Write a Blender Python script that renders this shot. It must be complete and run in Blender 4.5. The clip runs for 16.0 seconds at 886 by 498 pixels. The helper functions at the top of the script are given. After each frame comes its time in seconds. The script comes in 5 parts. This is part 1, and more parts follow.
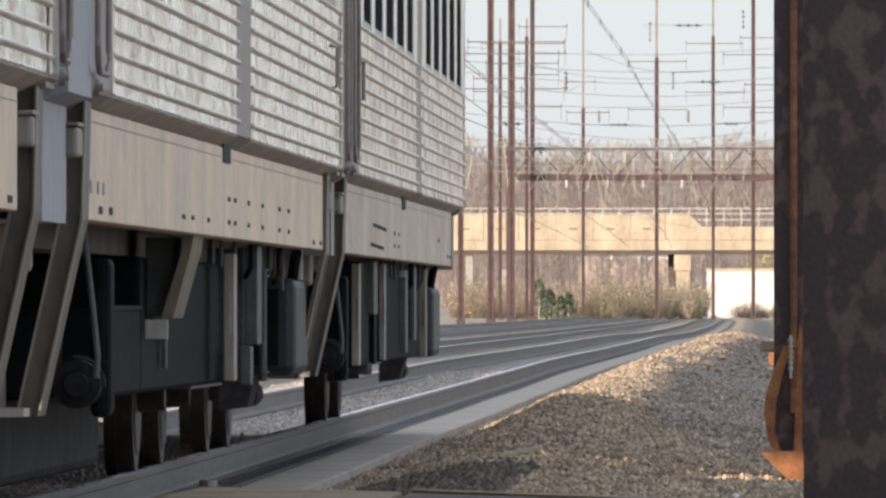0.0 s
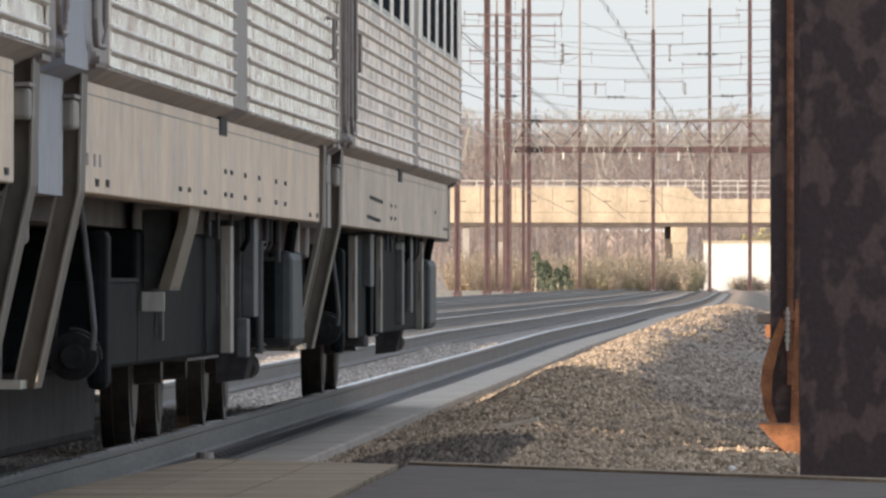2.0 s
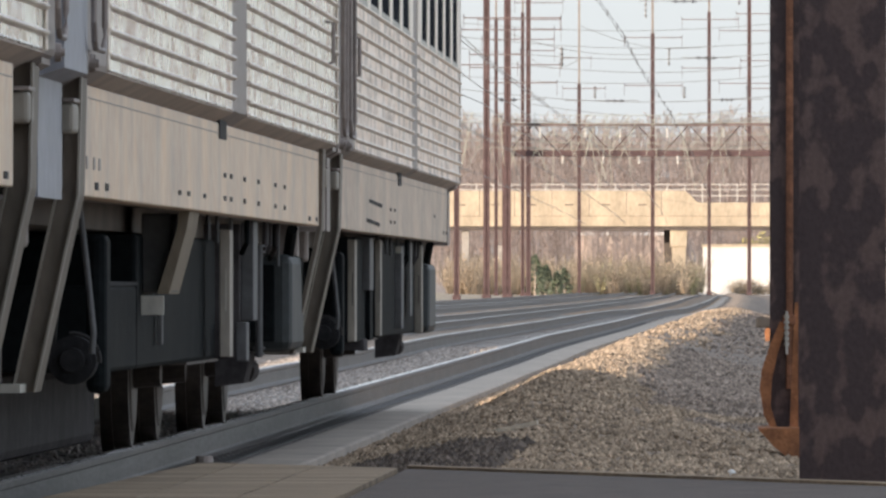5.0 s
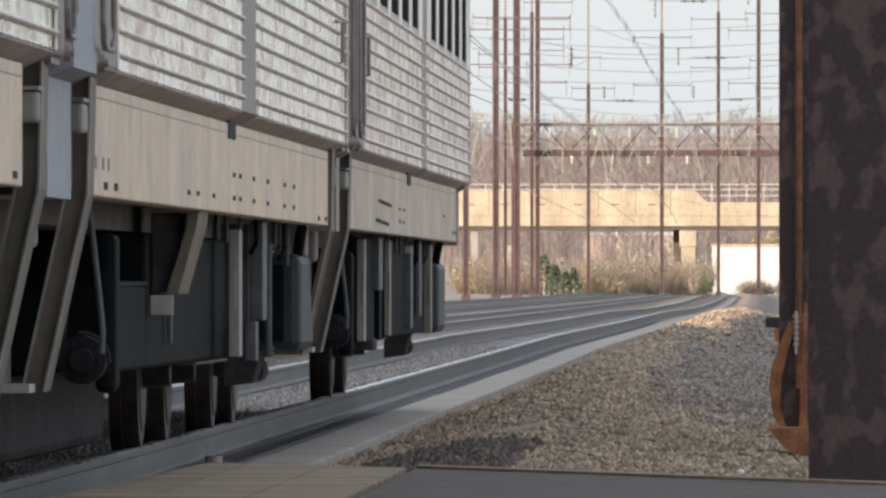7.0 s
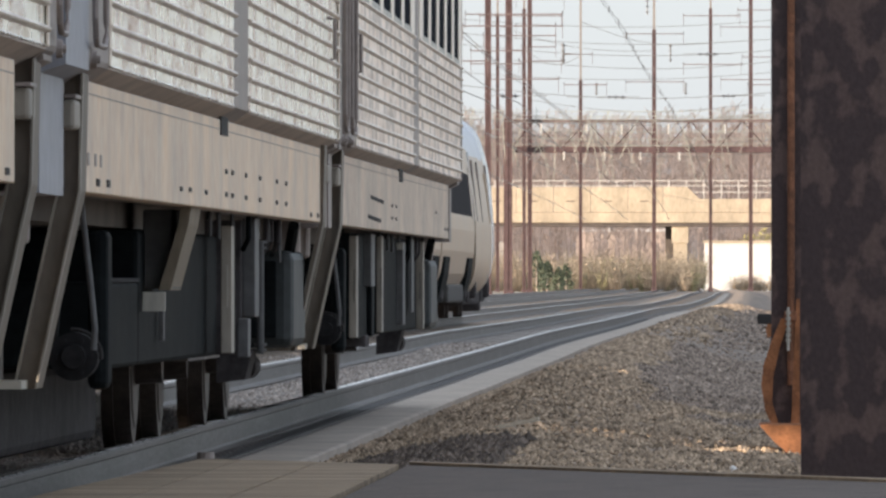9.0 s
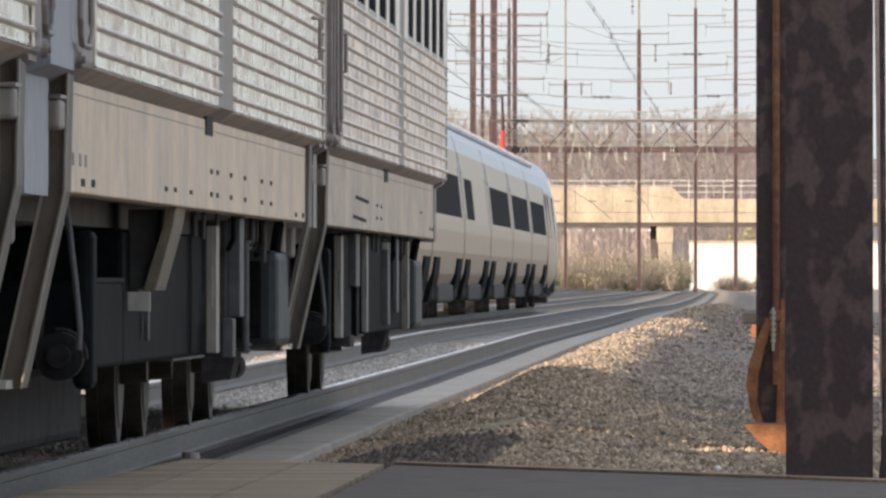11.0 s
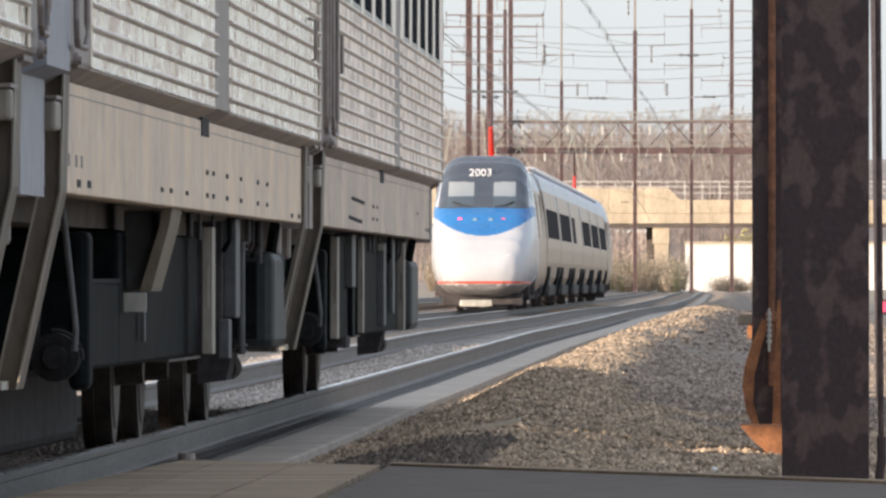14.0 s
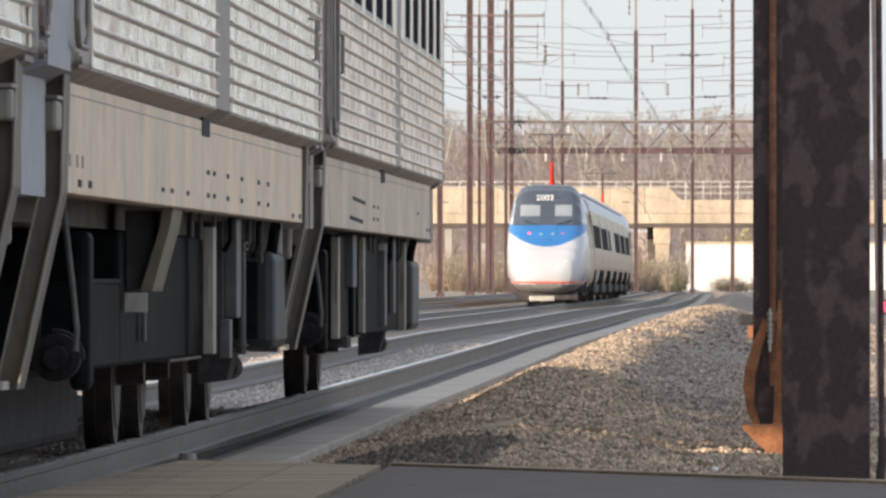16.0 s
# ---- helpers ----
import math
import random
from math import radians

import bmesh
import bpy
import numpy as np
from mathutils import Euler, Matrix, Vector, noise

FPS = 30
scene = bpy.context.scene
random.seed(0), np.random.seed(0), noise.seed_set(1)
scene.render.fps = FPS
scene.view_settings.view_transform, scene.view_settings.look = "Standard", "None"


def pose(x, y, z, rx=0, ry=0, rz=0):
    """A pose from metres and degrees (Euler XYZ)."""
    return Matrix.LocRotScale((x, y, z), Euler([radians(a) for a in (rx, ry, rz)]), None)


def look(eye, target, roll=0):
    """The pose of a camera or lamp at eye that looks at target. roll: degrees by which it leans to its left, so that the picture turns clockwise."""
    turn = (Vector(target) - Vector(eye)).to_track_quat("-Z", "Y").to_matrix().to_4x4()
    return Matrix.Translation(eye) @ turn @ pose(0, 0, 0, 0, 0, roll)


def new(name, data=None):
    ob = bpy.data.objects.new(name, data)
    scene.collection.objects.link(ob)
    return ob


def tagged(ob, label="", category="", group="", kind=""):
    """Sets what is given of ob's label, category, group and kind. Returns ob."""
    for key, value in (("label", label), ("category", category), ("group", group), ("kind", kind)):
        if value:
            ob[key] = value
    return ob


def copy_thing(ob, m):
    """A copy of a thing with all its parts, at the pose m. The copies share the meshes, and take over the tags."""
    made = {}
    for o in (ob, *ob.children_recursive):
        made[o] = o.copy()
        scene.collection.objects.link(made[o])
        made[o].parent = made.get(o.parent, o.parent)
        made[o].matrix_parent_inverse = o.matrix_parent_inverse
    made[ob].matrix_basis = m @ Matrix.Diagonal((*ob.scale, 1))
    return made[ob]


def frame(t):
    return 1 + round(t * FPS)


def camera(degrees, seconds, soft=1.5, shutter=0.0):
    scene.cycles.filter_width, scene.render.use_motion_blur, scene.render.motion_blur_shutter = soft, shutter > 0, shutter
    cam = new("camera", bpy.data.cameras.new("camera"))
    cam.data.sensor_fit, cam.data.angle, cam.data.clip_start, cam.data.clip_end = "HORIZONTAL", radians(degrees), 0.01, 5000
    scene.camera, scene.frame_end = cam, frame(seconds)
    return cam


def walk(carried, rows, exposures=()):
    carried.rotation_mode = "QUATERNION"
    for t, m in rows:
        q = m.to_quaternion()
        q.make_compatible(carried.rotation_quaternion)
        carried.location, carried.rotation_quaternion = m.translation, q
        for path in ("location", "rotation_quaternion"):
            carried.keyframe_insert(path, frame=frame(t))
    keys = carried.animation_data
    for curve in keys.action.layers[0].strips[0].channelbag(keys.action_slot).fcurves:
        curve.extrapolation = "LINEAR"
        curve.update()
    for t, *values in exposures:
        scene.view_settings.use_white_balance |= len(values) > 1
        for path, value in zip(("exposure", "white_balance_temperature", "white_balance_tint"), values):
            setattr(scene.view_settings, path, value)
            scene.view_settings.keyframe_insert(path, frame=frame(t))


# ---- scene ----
# World: y runs along the tracks, x to the right, z = 0 at the railhead.
EYE = (0.0, 0.0, 0.82)
FOCAL = 22000.0
cam = camera(2 * math.degrees(math.atan(784 / FOCAL)), 16.0, soft=2.6)

# where the tracks' vanishing point lies in the picture, time by time
SWAY = [(0.0, 38.3, 47.5), (0.5, 38.3, 42.9), (1.0, 36.8, 27.5), (1.5, 35.2, 9.2), (2.0, 32.2, -1.6),
        (2.5, 33.7, -6.1), (3.0, 35.2, -6.1), (3.5, 33.9, -6.1), (4.0, 30.6, -3.1), (6.5, 38.3, 10.7),
        (7.0, 47.5, 4.6), (7.5, 53.6, 10.7), (8.0, 41.4, 7.6), (8.5, 29.1, -1.5), (9.0, 33.7, -1.6),
        (11.5, 1.5, -1.6), (12.0, 0.0, 0.0), (12.5, 0.0, 0.0), (13.0, 0.0, 0.0), (14.0, 0.0, 0.0),
        (15.0, 0.0, 0.0), (15.5, 1.5, 0.0), (16.0, 1.5, 0.0)]


def aim(dx, dy):
    yaw = math.atan((1347 + dx - 784) / FOCAL)
    pitch = math.atan((500 + dy - 441) / FOCAL * math.cos(yaw))
    return pose(*EYE, 90 + math.degrees(pitch), 0, math.degrees(yaw))


walk(cam, [(t, aim(dx, dy)) for t, dx, dy in SWAY], [(0.0, 0.89, 6500.0, 13.0), (16.0, 0.89, 6500.0, 13.0)])

# ---- world, sun, exposure ----
SUN_EL, SUN_AZ = 8.7, 231.0      # azimuth of the sun, clockwise from +y
world = bpy.data.worlds.new("world")
scene.world = world
world.use_nodes = True
wn = world.node_tree
sky = wn.nodes.new("ShaderNodeTexSky")
sky.sky_type = "NISHITA"
sky.sun_disc = False
sky.sun_elevation, sky.sun_rotation = radians(SUN_EL), radians(SUN_AZ)
sky.air_density, sky.dust_density, sky.ozone_density = 1.0, 0.6, 2.6
veil = wn.nodes.new("ShaderNodeMix")          # thin high cloud over the clear sky
veil.data_type = "RGBA"
veil.inputs["Factor"].default_value = 0.8
veil.inputs[7].default_value = (2.76, 3.02, 3.33, 1)
wn.links.new(sky.outputs[0], veil.inputs[6])
wn.links.new(veil.outputs[2], wn.nodes["Background"].inputs[0])
wn.nodes["Background"].inputs[1].default_value = 0.15
sun = new("sun", bpy.data.lights.new("sun", "SUN"))
sun.data.energy, sun.data.angle, sun.data.color = 3.9, radians(0.9), (1.0, 0.82, 0.62)
to_sun = Vector((math.sin(radians(SUN_AZ)) * math.cos(radians(SUN_EL)), math.cos(radians(SUN_AZ)) * math.cos(radians(SUN_EL)), math.sin(radians(SUN_EL))))
sun.matrix_world = look(to_sun * 50, (0, 0, 0))


# ---- materials ----
def mat(name, color, rough=0.6, metal=0.0, vary=0.25, scale=8.0, bump=0.2, fine=60.0, stain=None, streak=(1, 1, 1), emit=0.0, island=0.0, ramp_at=(0.32, 0.68), deep=0.01):
    """Noise at two scales over the colour, with fine relief; streak stretches the pattern."""
    m = bpy.data.materials.new(name)
    m.use_nodes = True
    nt = m.node_tree
    b = nt.nodes["Principled BSDF"]
    b.inputs["Metallic"].default_value = metal
    tc = nt.nodes.new("ShaderNodeTexCoord")
    mp = nt.nodes.new("ShaderNodeMapping")
    mp.inputs["Scale"].default_value = streak
    nt.links.new(tc.outputs["Object"], mp.inputs[0])
    n1 = nt.nodes.new("ShaderNodeTexNoise")
    n1.inputs["Scale"].default_value, n1.inputs["Detail"].default_value = scale, 6
    n2 = nt.nodes.new("ShaderNodeTexNoise")
    n2.inputs["Scale"].default_value, n2.inputs["Detail"].default_value = fine, 4
    nt.links.new(mp.outputs[0], n1.inputs["Vector"])
    nt.links.new(mp.outputs[0], n2.inputs["Vector"])
    ramp = nt.nodes.new("ShaderNodeValToRGB")
    ramp.color_ramp.elements[0].position, ramp.color_ramp.elements[1].position = ramp_at
    dark = stain or tuple(c * (1 - vary) for c in color)
    ramp.color_ramp.elements[0].color = (*dark, 1)
    ramp.color_ramp.elements[1].color = (*(min(1, c * (1 + vary * 0.5)) for c in color), 1)
    nt.links.new(n1.outputs["Fac"], ramp.inputs[0])
    mix = nt.nodes.new("ShaderNodeMix")
    mix.data_type, mix.blend_type = "RGBA", "OVERLAY"
    mix.inputs["Factor"].default_value = min(0.8, vary * 1.2)
    nt.links.new(ramp.outputs[0], mix.inputs[6])
    nt.links.new(n2.outputs["Fac"], mix.inputs[7])
    out = mix.outputs[2]
    if island:
        geo = nt.nodes.new("ShaderNodeNewGeometry")
        hsv = nt.nodes.new("ShaderNodeHueSaturation")
        rng = nt.nodes.new("ShaderNodeMapRange")
        rng.inputs["To Min"].default_value, rng.inputs["To Max"].default_value = 1 - island, 1 + island
        nt.links.new(geo.outputs["Random Per Island"], rng.inputs[0])
        nt.links.new(rng.outputs[0], hsv.inputs["Value"])
        nt.links.new(out, hsv.inputs["Color"])
        out = hsv.outputs[0]
    nt.links.new(out, b.inputs["Base Color"])
    rr = nt.nodes.new("ShaderNodeMapRange")
    rr.inputs["To Min"].default_value, rr.inputs["To Max"].default_value = max(0.02, rough - 0.12), min(1, rough + 0.12)
    nt.links.new(n1.outputs["Fac"], rr.inputs[0])
    nt.links.new(rr.outputs[0], b.inputs["Roughness"])
    if bump:
        bp = nt.nodes.new("ShaderNodeBump")
        bp.inputs["Strength"].default_value, bp.inputs["Distance"].default_value = bump, deep
        nt.links.new(n2.outputs["Fac"], bp.inputs["Height"])
        nt.links.new(bp.outputs[0], b.inputs["Normal"])
    if name.startswith("dark tinted") or name.startswith("smoky"):
        b.inputs["Specular IOR Level"].default_value = 0.0
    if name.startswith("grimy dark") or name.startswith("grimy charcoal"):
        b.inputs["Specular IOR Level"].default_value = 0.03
    if emit:
        b.inputs["Emission Color"].default_value = (*color, 1)
        b.inputs["Emission Strength"].default_value = emit
    return m


STEEL_RIB = mat("ribbed stainless", (1.0, 0.80, 0.70), 0.27, 0.74, 0.4, 2.7, 1.0, 3.0, stain=(0.56, 0.425, 0.36), streak=(1, 1, 1.5), ramp_at=(0.36, 0.54), deep=0.045)
# darker rib steel, last coach only
STEEL_RIB_LAST = mat("darker ribbed stainless", (0.86, 0.70, 0.61), 0.34, 0.66, 0.4, 2.0, 1.0, 2.4, stain=(0.40, 0.31, 0.265), streak=(1, 1, 2.6), ramp_at=(0.38, 0.58), deep=0.04)
# underside of the panels: its shade and ground bounce are put into the colour
LIP = mat("dull brown-grey shade-toned soffit", (0.50, 0.42, 0.36), 0.7, 0.0, 0.25, 2, 0.2, 12)
RIB_STEEL = mat("stainless rib", (1.0, 0.80, 0.70), 0.34, 0.55, 0.3, 4, 0.4, 12, stain=(0.66, 0.55, 0.48))
STEEL_BAND = mat("dull stainless band", (0.77, 0.585, 0.425), 0.45, 0.4, 0.3, 2.0, 0.35, 16, stain=(0.60, 0.47, 0.365), streak=(1, 0.7, 0.7), ramp_at=(0.32, 0.66), deep=0.01)
# darker band steel, last coach only
STEEL_BAND_LAST = mat("darker stainless band", (0.62, 0.49, 0.385), 0.5, 0.35, 0.3, 2.0, 0.35, 16, stain=(0.46, 0.365, 0.29), streak=(1, 0.5, 0.7), ramp_at=(0.32, 0.66), deep=0.01)
STEEL_DARK = mat("plain steel trim", (0.33, 0.285, 0.265), 0.5, 0.4, 0.25, 3, 0.2, 20)
BLUE_GREY = mat("blue-grey diaphragm", (0.35, 0.36, 0.40), 0.5, 0.2, 0.2, 2, 0.1, 12)
WHITE_DIRTY = mat("weathered pale steel", (0.55, 0.53, 0.47), 0.5, 0.2, 0.3, 3, 0.2, 25, streak=(1, 1, 0.4))
STRINGER = mat("grey-brown weathered step plate", (0.18, 0.15, 0.12), 0.55, 0.2, 0.35, 3, 0.2, 25, streak=(1, 1, 0.4))
DUCT = mat("brown weathered duct metal", (0.26, 0.21, 0.15), 0.6, 0.1, 0.35, 3, 0.2, 25, streak=(1, 1, 0.4))
# paled so the dark gaps look veiled by haze
UNDER_LIFT = mat("brown underfloor grime paled for haze", (0.16, 0.14, 0.125), 0.85, 0.0, 0.35, 2, 0.3, 20)
# for the unseen slabs that block light under the coaches
UNDER_BLOCKER = mat("grimy dark light-blocker", (0.034, 0.031, 0.03), 0.85, 0.0, 0.35, 2, 0.3, 20)
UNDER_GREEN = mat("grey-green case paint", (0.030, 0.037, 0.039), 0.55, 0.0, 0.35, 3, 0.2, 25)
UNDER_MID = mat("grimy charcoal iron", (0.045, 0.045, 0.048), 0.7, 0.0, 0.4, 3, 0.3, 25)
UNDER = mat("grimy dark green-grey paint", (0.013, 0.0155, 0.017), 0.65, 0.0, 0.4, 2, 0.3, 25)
UNDER2 = mat("grimy charcoal steel", (0.085, 0.078, 0.08), 0.7, 0.0, 0.4, 3, 0.3, 25)
PLATE = mat("grimy pale plate", (0.36, 0.325, 0.275), 0.6, 0.1, 0.35, 3, 0.2, 20, streak=(1, 1, 0.3))
UNDER_LIGHT = mat("grimy light box", (0.115, 0.115, 0.117), 0.6, 0.1, 0.3, 3, 0.2, 20)
WHEEL = mat("brown oxidised wheel steel", (0.065, 0.05, 0.042), 0.55, 0.4, 0.4, 6, 0.3, 30)
GLASS_DARK = mat("dark tinted glass", (0.035, 0.039, 0.045), 0.25, 0.0, 0.1, 2, 0)
RAIL_SIDE = mat("grey-brown rail side", (0.175, 0.160, 0.150), 0.6, 0.3, 0.3, 5, 0.3, 40, streak=(1, 0.1, 1))
RAIL_TOP = mat("polished railhead", (0.62, 0.60, 0.57), 0.28, 0.9, 0.1, 5, 0.05, 40)
CONCRETE = mat("pale concrete", (0.41, 0.385, 0.36), 0.85, 0, 0.25, 3, 0.4, 40)
FOOT_TONE = mat("dark foot-strip tone", (0.055, 0.052, 0.05), 0.7, 0, 0.35, 6, 0.4, 40)
STRIP = mat("pale dusty concrete", (0.50, 0.44, 0.375), 0.9, 0, 0.2, 2.5, 0.15, 30, streak=(1, 0.5, 1))
STONE = mat("ballast stone", (0.44, 0.34, 0.245), 0.9, 0, 0.4, 9, 0.5, 60, island=0.5)
STONE_GREY = mat("grey ballast stone", (0.45, 0.40, 0.36), 0.9, 0, 0.3, 9, 0.4, 60, island=0.35)
POST_TAN = mat("faded pinkish tan paint", (0.46, 0.33, 0.28), 0.7, 0, 0.25, 4, 0.2, 30)
# darker copies of bed and stone, standing in for the slope's shade
BED_SHADE = mat("shade-toned ballast", (0.27, 0.22, 0.18), 0.95, 0, 0.45, 10, 0.8, 45)
STONE_SHADE = mat("shade-toned stone", (0.34, 0.275, 0.225), 0.9, 0, 0.4, 9, 0.5, 60, island=0.6)
PALE_WOOD = mat("bleached wood", (0.70, 0.62, 0.50), 0.8, 0, 0.25, 20, 0.3, 90)
CLOD = mat("dark brown earth", (0.15, 0.12, 0.10), 0.95, 0, 0.4, 14, 0.6, 60, island=0.5)
BED = mat("ballast bed", (0.33, 0.265, 0.21), 0.95, 0, 0.5, 12, 1.0, 45)
GROUND = mat("dry ground", (0.42, 0.35, 0.26), 0.95, 0, 0.3, 0.15, 0.1, 3)
ASPHALT = mat("worn asphalt", (0.155, 0.128, 0.110), 0.85, 0, 0.3, 4, 0.5, 120)
TIMBER = mat("weathered timber crossing panel", (0.36, 0.27, 0.18), 0.8, 0, 0.45, 2.5, 0.5, 30, streak=(0.25, 1, 1))
RUST = mat("dark rusted steel", (0.115, 0.077, 0.068), 0.8, 0.0, 0.3, 7.5, 0.4, 45, stain=(0.064, 0.043, 0.043), streak=(1, 1, 0.75), ramp_at=(0.50, 0.58))
RUST_MID = mat("brown rust", (0.25, 0.11, 0.06), 0.85, 0, 0.45, 9, 0.5, 50)
RUST_HOT = mat("orange rust", (0.37, 0.155, 0.068), 0.85, 0, 0.4, 9, 0.5, 50)
POLE = mat("rust-brown pole steel", (0.12, 0.076, 0.078), 0.7, 0.2, 0.3, 1.5, 0.2, 9)
ARM = mat("thin brown-grey arm steel", (0.20, 0.155, 0.15), 0.7, 0.2, 0.3, 1.5, 0.2, 9)
# paler pole copy, imitates sun on the upper masts
POLE_SUNLIT = mat("sunlit-toned pole steel", (0.30, 0.27, 0.25), 0.6, 0.3, 0.2, 1.5, 0.2, 9)
WIRE = mat("weathered wire", (0.30, 0.30, 0.29), 0.5, 0.6, 0.1, 2, 0)
WIRE_PALE = mat("pale verdigris wire", (0.47, 0.49, 0.43), 0.6, 0.1, 0.1, 2, 0)
WIRE_DARK = mat("dark cable", (0.13, 0.13, 0.135), 0.6, 0.2, 0.1, 2, 0)
INSUL = mat("grey glazed insulator", (0.16, 0.16, 0.17), 0.3, 0, 0.1, 2, 0)
INSUL_W = mat("white glazed insulator", (0.78, 0.78, 0.76), 0.3, 0, 0.1, 2, 0)
BRIDGE = mat("warm tan concrete", (0.54, 0.455, 0.345), 0.85, 0, 0.25, 0.4, 0.3, 3, streak=(1, 1, 0.5))
BRIDGE_DARK = mat("dark girder soffit", (0.13, 0.11, 0.10), 0.8, 0, 0.3, 0.5, 0.3, 4)
WHITE_WALL = mat("white painted wall", (0.74, 0.73, 0.71), 0.8, 0, 0.06, 0.3, 0.1, 3)
TAN_WALL = mat("pinkish tan render", (0.60, 0.49, 0.42), 0.85, 0, 0.1, 0.2, 0.1, 2)
# far hillside, wood, brush and needle colours are paled to imitate haze
LITTER = mat("haze-paled leaf-strewn hillside", (0.42, 0.35, 0.30), 0.95, 0, 0.3, 0.08, 0.4, 0.6)
BARK = mat("haze-paled bare grey-brown wood", (0.52, 0.425, 0.37), 0.9, 0, 0.3, 0.5, 0.3, 5, island=0.4)
RAILING = mat("pale painted railing", (0.62, 0.60, 0.57), 0.6, 0, 0.1, 1, 0)
BRUSH = mat("dry brush", (0.47, 0.385, 0.29), 0.9, 0, 0.3, 0.5, 0, 4, island=0.5)
BRUSH_GREEN = mat("olive scrub", (0.38, 0.36, 0.22), 0.9, 0, 0.3, 0.5, 0, 4, island=0.5)
BUDS = mat("yellow-green buds", (0.46, 0.42, 0.17), 0.9, 0, 0.3, 0.6, 0, 4, island=0.4)
CONIFER = mat("haze-paled green needles", (0.13, 0.16, 0.11), 0.9, 0, 0.3, 0.6, 0, 4, island=0.4)
# warm ground reflected in the silver is put into its tan base
SILVER = mat("silver skin with tan ground reflection", (0.55, 0.425, 0.315), 0.40, 0.45, 0.12, 0.6, 0.05, 6)
ROOF_PALE = mat("pale grey roof", (0.66, 0.675, 0.71), 0.4, 0.2, 0.1, 0.6, 0.05, 6)
NOSE_WHITE = mat("pearl white nose paint", (0.60, 0.61, 0.64), 0.25, 0.15, 0.06, 0.8, 0.02, 6)
NOSE_BLUE = mat("bright blue paint", (0.032, 0.195, 0.50), 0.3, 0.0, 0.1, 0.8, 0.02, 6)
NOSE_RED = mat("red stripe paint", (0.70, 0.10, 0.06), 0.4, 0, 0.1, 1, 0)
NOSE_MASK = mat("charcoal windscreen surround", (0.07, 0.085, 0.11), 0.25, 0, 0.1, 1, 0)
# reflected sky is put into the upper glass colour, left out of the lower
SCREEN_SKY = mat("windscreen glass with sky reflection in its colour", (0.42, 0.45, 0.46), 0.1, 0.3, 0.05, 1, 0)
SCREEN_LOW = mat("dark windscreen glass", (0.10, 0.13, 0.16), 0.1, 0.2, 0.05, 1, 0)
LAMP_RED = mat("lit red tail lamp", (1.0, 0.08, 0.14), 0.4, 0, 0.05, 2, 0, emit=1.1)
LAMP_WEAK = mat("weak red tail lamp", (0.75, 0.10, 0.17), 0.3, 0, 0.05, 2, 0, emit=0.25)
EXPRESS_GLASS = mat("smoky window glass", (0.085, 0.083, 0.085), 0.25, 0.0, 0.1, 2, 0)
LAMP_DIM = mat("unlit lamp glass", (0.22, 0.36, 0.48), 0.2, 0, 0.05, 2, 0)
RED_PAINT = mat("bright red paint", (0.75, 0.06, 0.04), 0.5, 0, 0.15, 1, 0)
NUMBER = mat("white number paint", (0.85, 0.85, 0.85), 0.5, 0, 0.03, 1, 0)
MARK = mat("dark slot", (0.03, 0.028, 0.028), 0.8, 0, 0.1, 4, 0)
VALANCE = mat("dusty grey valance paint", (0.27, 0.26, 0.26), 0.5, 0.1, 0.3, 1, 0.1, 8)
SPRAY = mat("dusty soot", (0.07, 0.066, 0.062), 0.8, 0, 0.3, 1, 0.2, 8)


# ---- mesh helpers ----
def part(name, bm, material, parent=None, label="", smooth=False):
    me = bpy.data.meshes.new(name)
    bm.normal_update()
    bm.to_mesh(me)
    bm.free()
    me.materials.append(material)
    if smooth:
        for p in me.polygons:
            p.use_smooth = True
    ob = new(name, me)
    if parent:
        ob.parent = parent
    if label:
        ob["label"] = label
    return ob


def share(ob, m, parent=None):
    """Another object on the same mesh."""
    o = new(ob.name.split(".")[0], ob.data)
    o.parent = parent or ob.parent
    o.matrix_basis = m
    return o


def block(bm, x0, x1, y0, y1, z0, z1, bevel=0.0):
    r = bmesh.ops.create_cube(bm, size=1.0, matrix=Matrix.Translation(((x0 + x1) / 2, (y0 + y1) / 2, (z0 + z1) / 2)) @ Matrix.Diagonal((abs(x1 - x0), abs(y1 - y0), abs(z1 - z0), 1)))
    if bevel:
        es = list({e for v in r["verts"] for e in v.link_edges})
        bmesh.ops.bevel(bm, geom=es, offset=bevel, segments=2, affect="EDGES", profile=0.5)
    return bm


def prism(bm, outline, y0, y1):
    """An (x, z) outline carried along y."""
    a = [bm.verts.new((x, y0, z)) for x, z in outline]
    b = [bm.verts.new((x, y1, z)) for x, z in outline]
    n = len(outline)
    for i in range(n):
        bm.faces.new((a[i], a[(i + 1) % n], b[(i + 1) % n], b[i]))
    bm.faces.new(a[::-1])
    bm.faces.new(b)
    bmesh.ops.recalc_face_normals(bm, faces=bm.faces[:])
    return bm


def rod(bm, p, q, r0, r1=None, seg=8):
    p, q = Vector(p), Vector(q)
    d = q - p
    m = Matrix.Translation((p + q) / 2) @ d.to_track_quat("Z", "Y").to_matrix().to_4x4()
    bmesh.ops.create_cone(bm, cap_ends=True, segments=seg, radius1=r0, radius2=r0 if r1 is None else r1, depth=d.length, matrix=m)
    return bm


